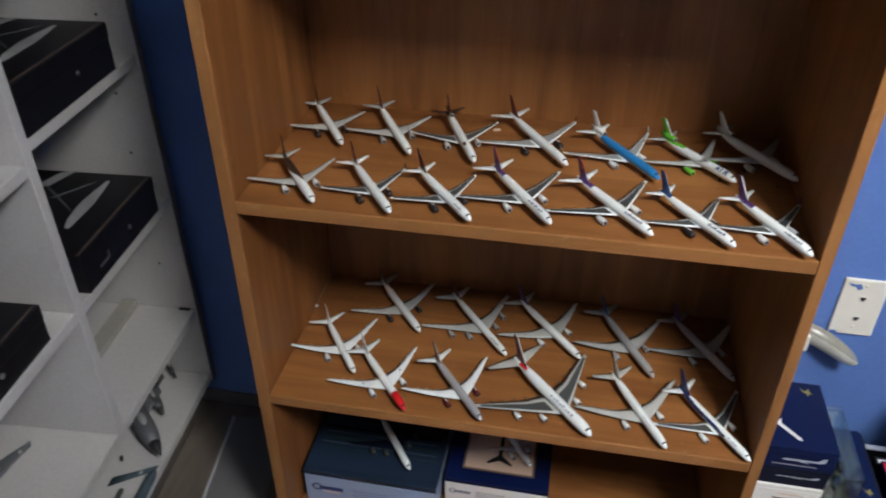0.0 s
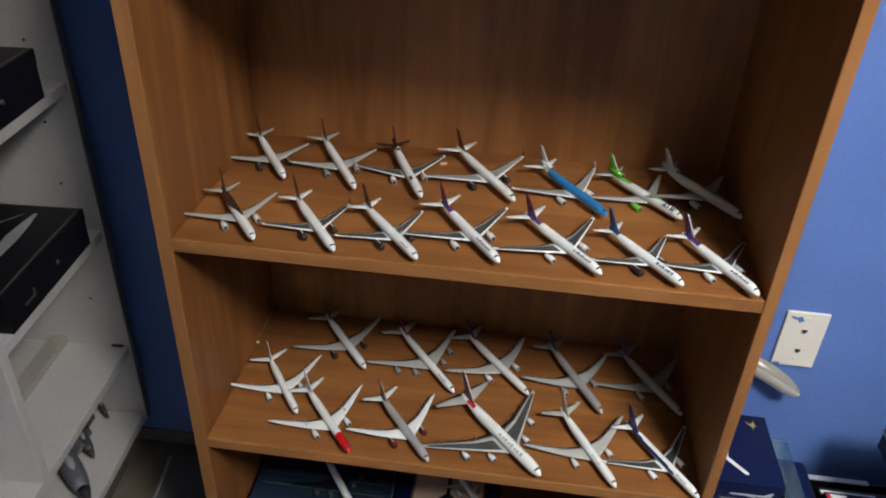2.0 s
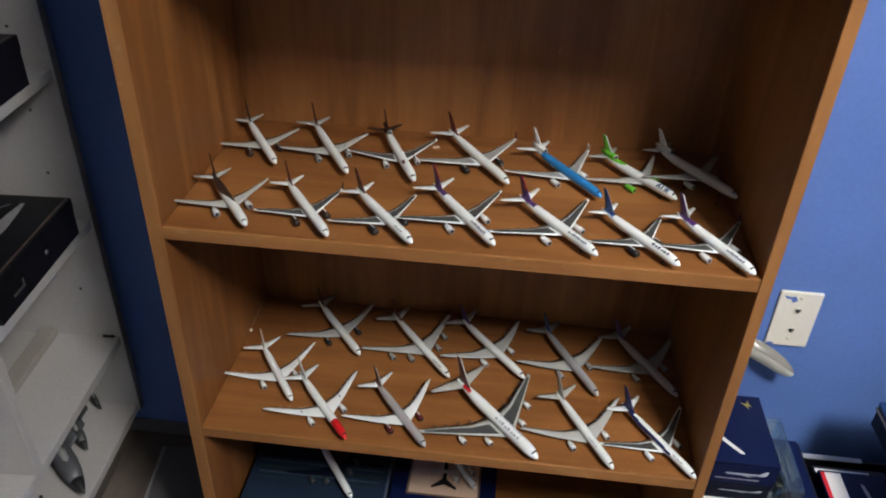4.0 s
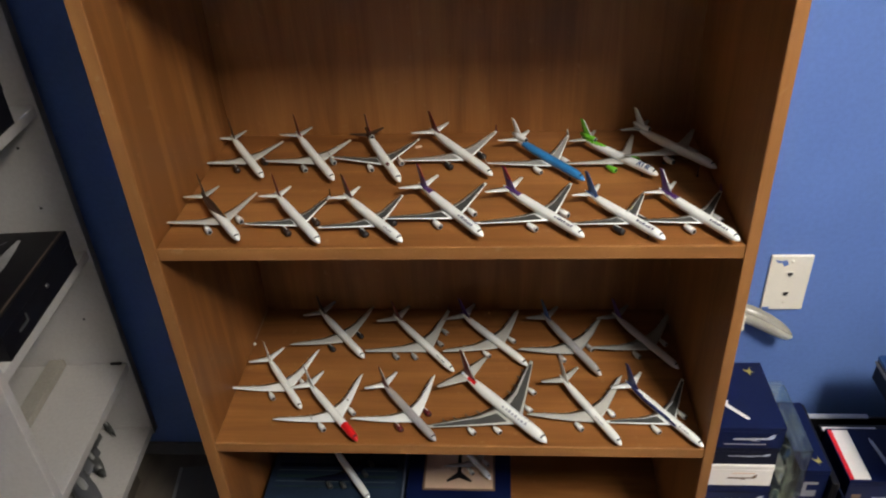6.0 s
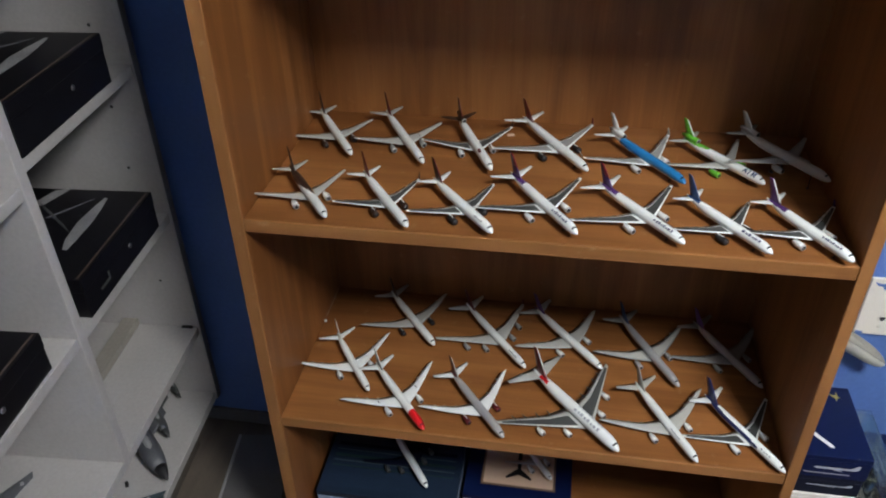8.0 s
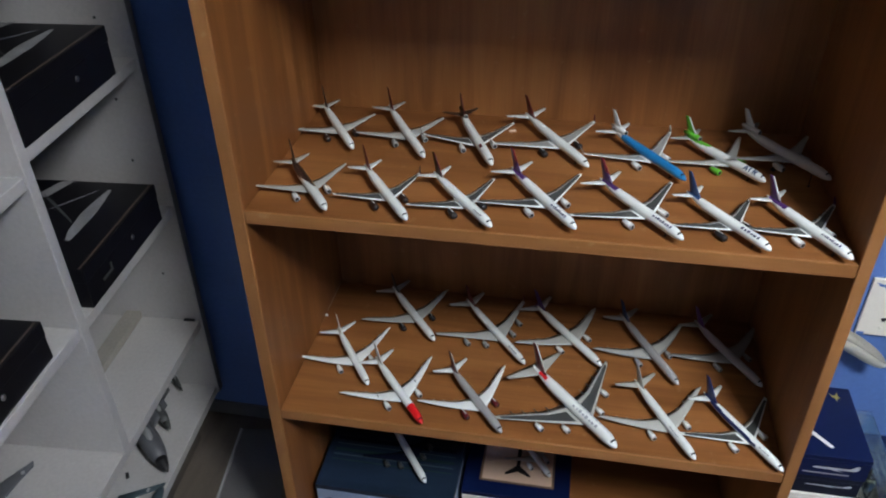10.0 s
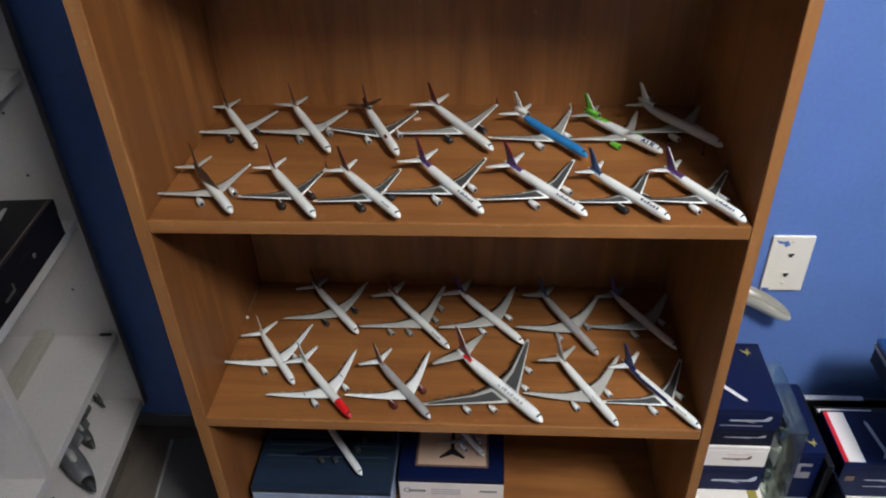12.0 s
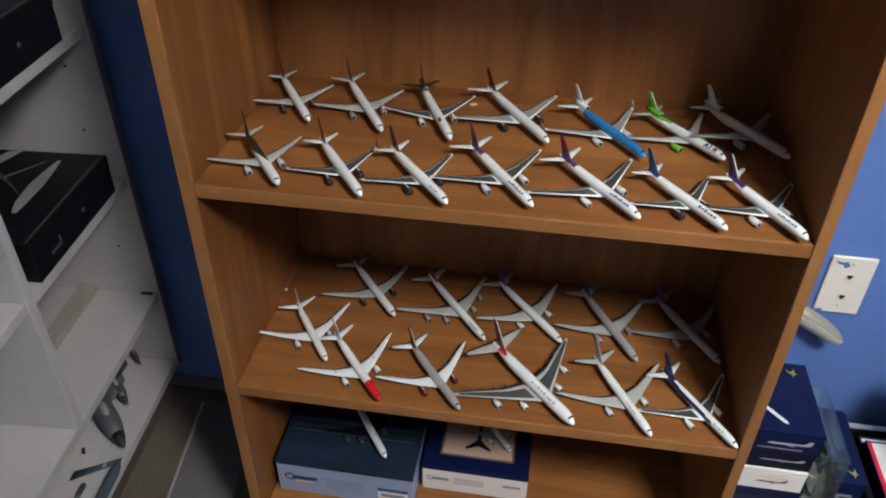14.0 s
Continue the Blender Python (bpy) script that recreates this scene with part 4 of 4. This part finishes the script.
# ---- things in the white shelving
def in_cab(u, v, z, rz=0.0):
    return CAB @ pose(u, -v, z, 0, 0, rz)


def black_box(u, v, z, w, d, h, label, marked=False):
    root = thing("display_box", in_cab(u, v + d, z), label, "box", "black display boxes")
    part("base", slab(0.001, w - 0.001, 0.001, d - 0.001, 0, h - 0.024, 0.001), BLACK_CARD, root)
    lid = part("lid", slab(0, w, 0, d, h - 0.0238, h, 0.0014), BLACK_CARD, root, "black lid with a pale aircraft print")
    # sheen along the lid's front edge, painted on as a brown strip
    part("gold_line", slab(0.004, w - 0.004, d - 0.0085, d - 0.0050, h - 0.0001, h + 0.0003), SHEEN, lid)

    def ribbon(name, mat, lift, *stations):
        """A flat printed shape: stations (along the front, inwards, half width)."""
        bm = bmesh.new()
        pairs = []
        for k, (x, q, half) in enumerate(stations):
            (xa, qa, _), (xb, qb, _) = stations[max(0, k - 1)], stations[min(len(stations) - 1, k + 1)]
            n = Vector((-(qa - qb), -(xb - xa), 0)).normalized() * half
            pairs.append([bm.verts.new(Vector((x, d - q, h + lift)) + m * n) for m in (-1, 1)])
        for p, q in zip(pairs, pairs[1:]):
            bm.faces.new((p[0], p[1], q[1], q[0]))
        bm.normal_update()
        for f in bm.faces:
            if f.normal.z < 0:
                f.normal_flip()
        part(name, bm, mat, lid)

    ribbon("wing_print", GREY_PRINT, 0.0004, (0.026, 0.066, 0.003), (0.060, 0.066, 0.008), (0.100, 0.066, 0.012), (0.150, 0.064, 0.009), (0.176, 0.060, 0.004))
    ribbon("wing_print", GREY_TEXT, 0.0004, (0.030, 0.085, 0.004), (0.060, 0.108, 0.007), (0.090, 0.132, 0.009))
    ribbon("fuselage_print", DARK_GREY, 0.0006, (0.055, 0.162, 0.012), (0.085, 0.126, 0.016), (0.118, 0.088, 0.013), (0.126, 0.079, 0.006))
    ribbon("engine_print", BLACK_CARD, 0.0008, (0.070, 0.094, 0.006), (0.080, 0.090, 0.008), (0.090, 0.086, 0.006))
    ribbon("white_stripe", GREY_PRINT, 0.0004, (0.002, 0.150, 0.014), (0.060, 0.172, 0.014))
    if marked:
        part("front_print", join(slab(0.176, 0.206, d - 0.001, d + 0.0004, 0.020, 0.024), slab(0.176, 0.180, d - 0.001, d + 0.0004, 0.024, 0.034)), DARK_GREY, root)
    snap = lathe([(0, 0.0045, 0), (0.0012, 0.004, 0), (0.002, 0.002, 0)], 14)
    bmesh.ops.rotate(snap, matrix=Matrix.Rotation(radians(90), 3, "Z"), verts=snap.verts)
    bmesh.ops.translate(snap, vec=(w * 0.42, d - 0.0002, h * 0.45), verts=snap.verts)
    part("snap", snap, METAL, root, "small steel snap")
    return root


black_box(0.085, 0.001, 0.104, 0.246, 0.230, 0.074, "black display box with a pale aircraft print on its lid")
black_box(0.061, 0.001, -0.168, 0.248, 0.230, 0.068, "black display box with pale aircraft drawings on its lid", True)
black_box(0.412, 0.006, -0.168, 0.250, 0.230, 0.062, "black display box with a brown sheen painted along its lid")

batten = thing("beige_strip", in_cab(0.0195, 0.150, -0.430), "long beige strip lying along the white shelf", "strip")
part("strip_body", slab(0, 0.30, 0, 0.030, 0, 0.016, 0.001), material("beige_board", (0.33, 0.31, 0.27), 0.6, vary=0.15, scale=30), batten)
clip = thing("shelf_clip", in_cab(0.0195, 0.034, -0.430), "small black clip on the white shelf", "clip")
part("clip_body", slab(0, 0.005, 0, 0.022, 0, 0.004, 0.001), BLACK, clip)
for z in (0.166, 0.032, 0.30, -0.08, -0.32):
    hole = lathe([(0.0, 0.0025, 0), (0.0008, 0.0025, 0)], 12)
    ob = part("peg_hole", hole, BLACK, shelving, "dark shelf-peg hole")
    ob.matrix_local = pose(0.0176, -0.054, z)


def fighter(u, v, z, heading, L, r, body, nose, label):
    root = thing("model_jet", in_cab(u, v, z, heading), label, "model jet", "model jets on the white shelving")
    zc = r + 0.010
    part("fuselage", lathe([(0.16 * L, 0.62 * r, zc), (0.3 * L, 0.9 * r, zc), (0.45 * L, r, zc), (0.8 * L, 0.92 * r, zc), (L, 0.7 * r, zc)], 18), body, root)
    part("radome", lathe([(0, 0.04 * r, zc - 0.1 * r), (0.05 * L, 0.28 * r, zc), (0.1 * L, 0.46 * r, zc), (0.1599 * L, 0.62 * r, zc)], 18), nose, root, "dark nose cone")
    part("canopy", lathe([(0.34 * L, 0.05 * r, zc + 0.80 * r), (0.40 * L, 0.34 * r, zc + 0.78 * r), (0.50 * L, 0.38 * r, zc + 0.80 * r), (0.60 * L, 0.08 * r, zc + 0.86 * r)], 14), GREY_PAINT, root)
    for side in (-1, 1):
        part("wing", blade([((0.56 * L, side * 0.7 * r, zc), 0.36 * L, 0.003, (0, 0, 1)), ((0.80 * L, side * 0.30 * L, zc), 0.12 * L, 0.0015, (0, 0, 1))]), body, root)
        part("tail_fin", blade([((0.78 * L, side * 0.6 * r, zc + 0.6 * r), 0.2 * L, 0.002, (0, 1, 0)), ((0.9 * L, side * 0.9 * r, zc + 0.6 * r + 0.16 * L), 0.09 * L, 0.001, (0, 1, 0))]), body, root)
        part("gear", slab(0.55 * L - 0.002, 0.55 * L + 0.002, side * 0.7 * r - 0.002, side * 0.7 * r + 0.002, 0, zc - 0.5 * r, 0.0006), METAL, root)
    part("gear", slab(0.25 * L - 0.002, 0.25 * L + 0.002, -0.002, 0.002, 0, zc - 0.4 * r, 0.0006), METAL, root)
    return root


fighter(0.266, -0.001, -0.608, -136.6, 0.20, 0.0195, JET_GREY, BLACK, "grey model fighter jet with a black nose cone")
fighter(0.162, 0.039, -0.608, -136.6, 0.13, 0.0115, DARK_GREY, DARK_GREY, "small dark grey model jet on the bottom shelf")
fighter(0.055, 0.058, -0.608, -136.6, 0.10, 0.006, DARK_GREY, DARK_GREY, "tiny dark grey model jet on the bottom shelf")
for u, v, z, rz, mat, label, rows in (
        (0.382, 0.140, -0.430, 31, JET_GREY, "grey loose model wing", ((0, 0, 0.015), (0.012, -0.021, 0.025), (0.023, -0.041, 0.040), (0.042, -0.078, 0.052))),):
    loose = thing("model_wing", in_cab(u, v, z + 0.0016, rz), label, "model wing")
    part("wing_body", blade([((x, y, 0.0), ch, 0.0022 + 0.02 * ch, (0, 0, 1)) for x, y, ch in rows]), mat, loose)
    part("wing_marking", slab(0.018, 0.024, -0.018, -0.013, 0.0004, 0.0022, 0.0004), GREY_CARD, loose)

# a slate model lying near the shelf's front, one wing towards the edge
slate = thing("model_jet", in_cab(0.272, 0.005, -0.608), "dark slate model aircraft lying on the bottom shelf", "model jet", "model jets on the white shelving")
part("wing", blade([((0, 0, 0.007), 0.014, 0.0026, (0, 0, 1)), ((0.020, -0.036, 0.008), 0.017, 0.003, (0, 0, 1)), ((0.038, -0.070, 0.009), 0.022, 0.0034, (0, 0, 1))]), SLATE, slate)
part("wing", blade([((0.038, -0.086, 0.009), 0.022, 0.0034, (0, 0, 1)), ((0.002, -0.156, 0.007), 0.014, 0.0026, (0, 0, 1))]), SLATE, slate)
part("fuselage", lathe([(0.012, 0.0015, 0.010), (0.020, 0.006, 0.010), (0.034, 0.0092, 0.010), (0.085, 0.0098, 0.010), (0.120, 0.0065, 0.011), (0.140, 0.003, 0.012)], 18), SLATE, slate)
slate.children[-1].matrix_local = pose(0, -0.079, 0)
part("engine", lathe([(0.060, 0.004, 0.0052), (0.066, 0.005, 0.0052), (0.084, 0.0046, 0.0052), (0.092, 0.002, 0.0052)], 14), DARK_GREY, slate).matrix_local = pose(0, -0.044, 0)
part("wing_marking", slab(0.018, 0.026, -0.026, -0.021, 0.0093, 0.0101, 0.0003), GREY_CARD, slate)
small_clip = thing("shelf_clip", in_cab(0.258, 0.090, -0.608, 30), "small dark clip on the bottom shelf", "clip")
part("clip_body", slab(0, 0.012, 0, 0.006, 0, 0.005, 0.0012), BLACK, small_clip)

strip_mat = thing("floor_mat", pose(-0.151, -0.55, FLOOR, 0, 0, 7.3), "long grey strip mat on the floor beside the bookcase", "mat")
part("mat_body", slab(0.0065, 0.130, 0, 0.86, 0, 0.005, 0.002), BASE_GREY, strip_mat)
part("edge_trim", slab(0, 0.006, 0, 0.86, 0, 0.006, 0.0015), GREY_CARD, strip_mat, "pale worn edge trim")
# ---- small things in the bookcase
bead = thing("shelf_pin", pose(0.0006, 0.232, LOW_SHELF), "small white plastic shelf pin", "shelf pin")
part("pin", lathe([(0, 0.001, 0.0024), (0.001, 0.0024, 0.0024), (0.004, 0.0024, 0.0024), (0.005, 0.001, 0.0024)], 14), WHITE_CARD, bead)
for y in (0.29,):
    for z in (-0.50, -0.435):
        peg = part("shelf_peg", lathe([(-0.006, 0.0028, 0), (-0.004, 0.0034, 0), (0.0, 0.0034, 0)], 12), METAL, case, "steel shelf peg")
        peg.matrix_local = pose(WIDE + 0.0015, y, z)
part("scuff_mark", slab(0.0003, 0.0009, 0.246, 0.330, LOW_SHELF + 0.0004, LOW_SHELF + 0.0026, 0.0002), SCUFF, case, "pale scuff along the shelf's corner")
scrap = thing("wood_scrap", pose(0.312, 0.280, TOP_SHELF, 0, 0, 20), "small beige scrap lying on the shelf", "scrap")
part("scrap_body", slab(0, 0.011, 0, 0.006, 0, 0.0022, 0.0008), CREAM_CARD, scrap)
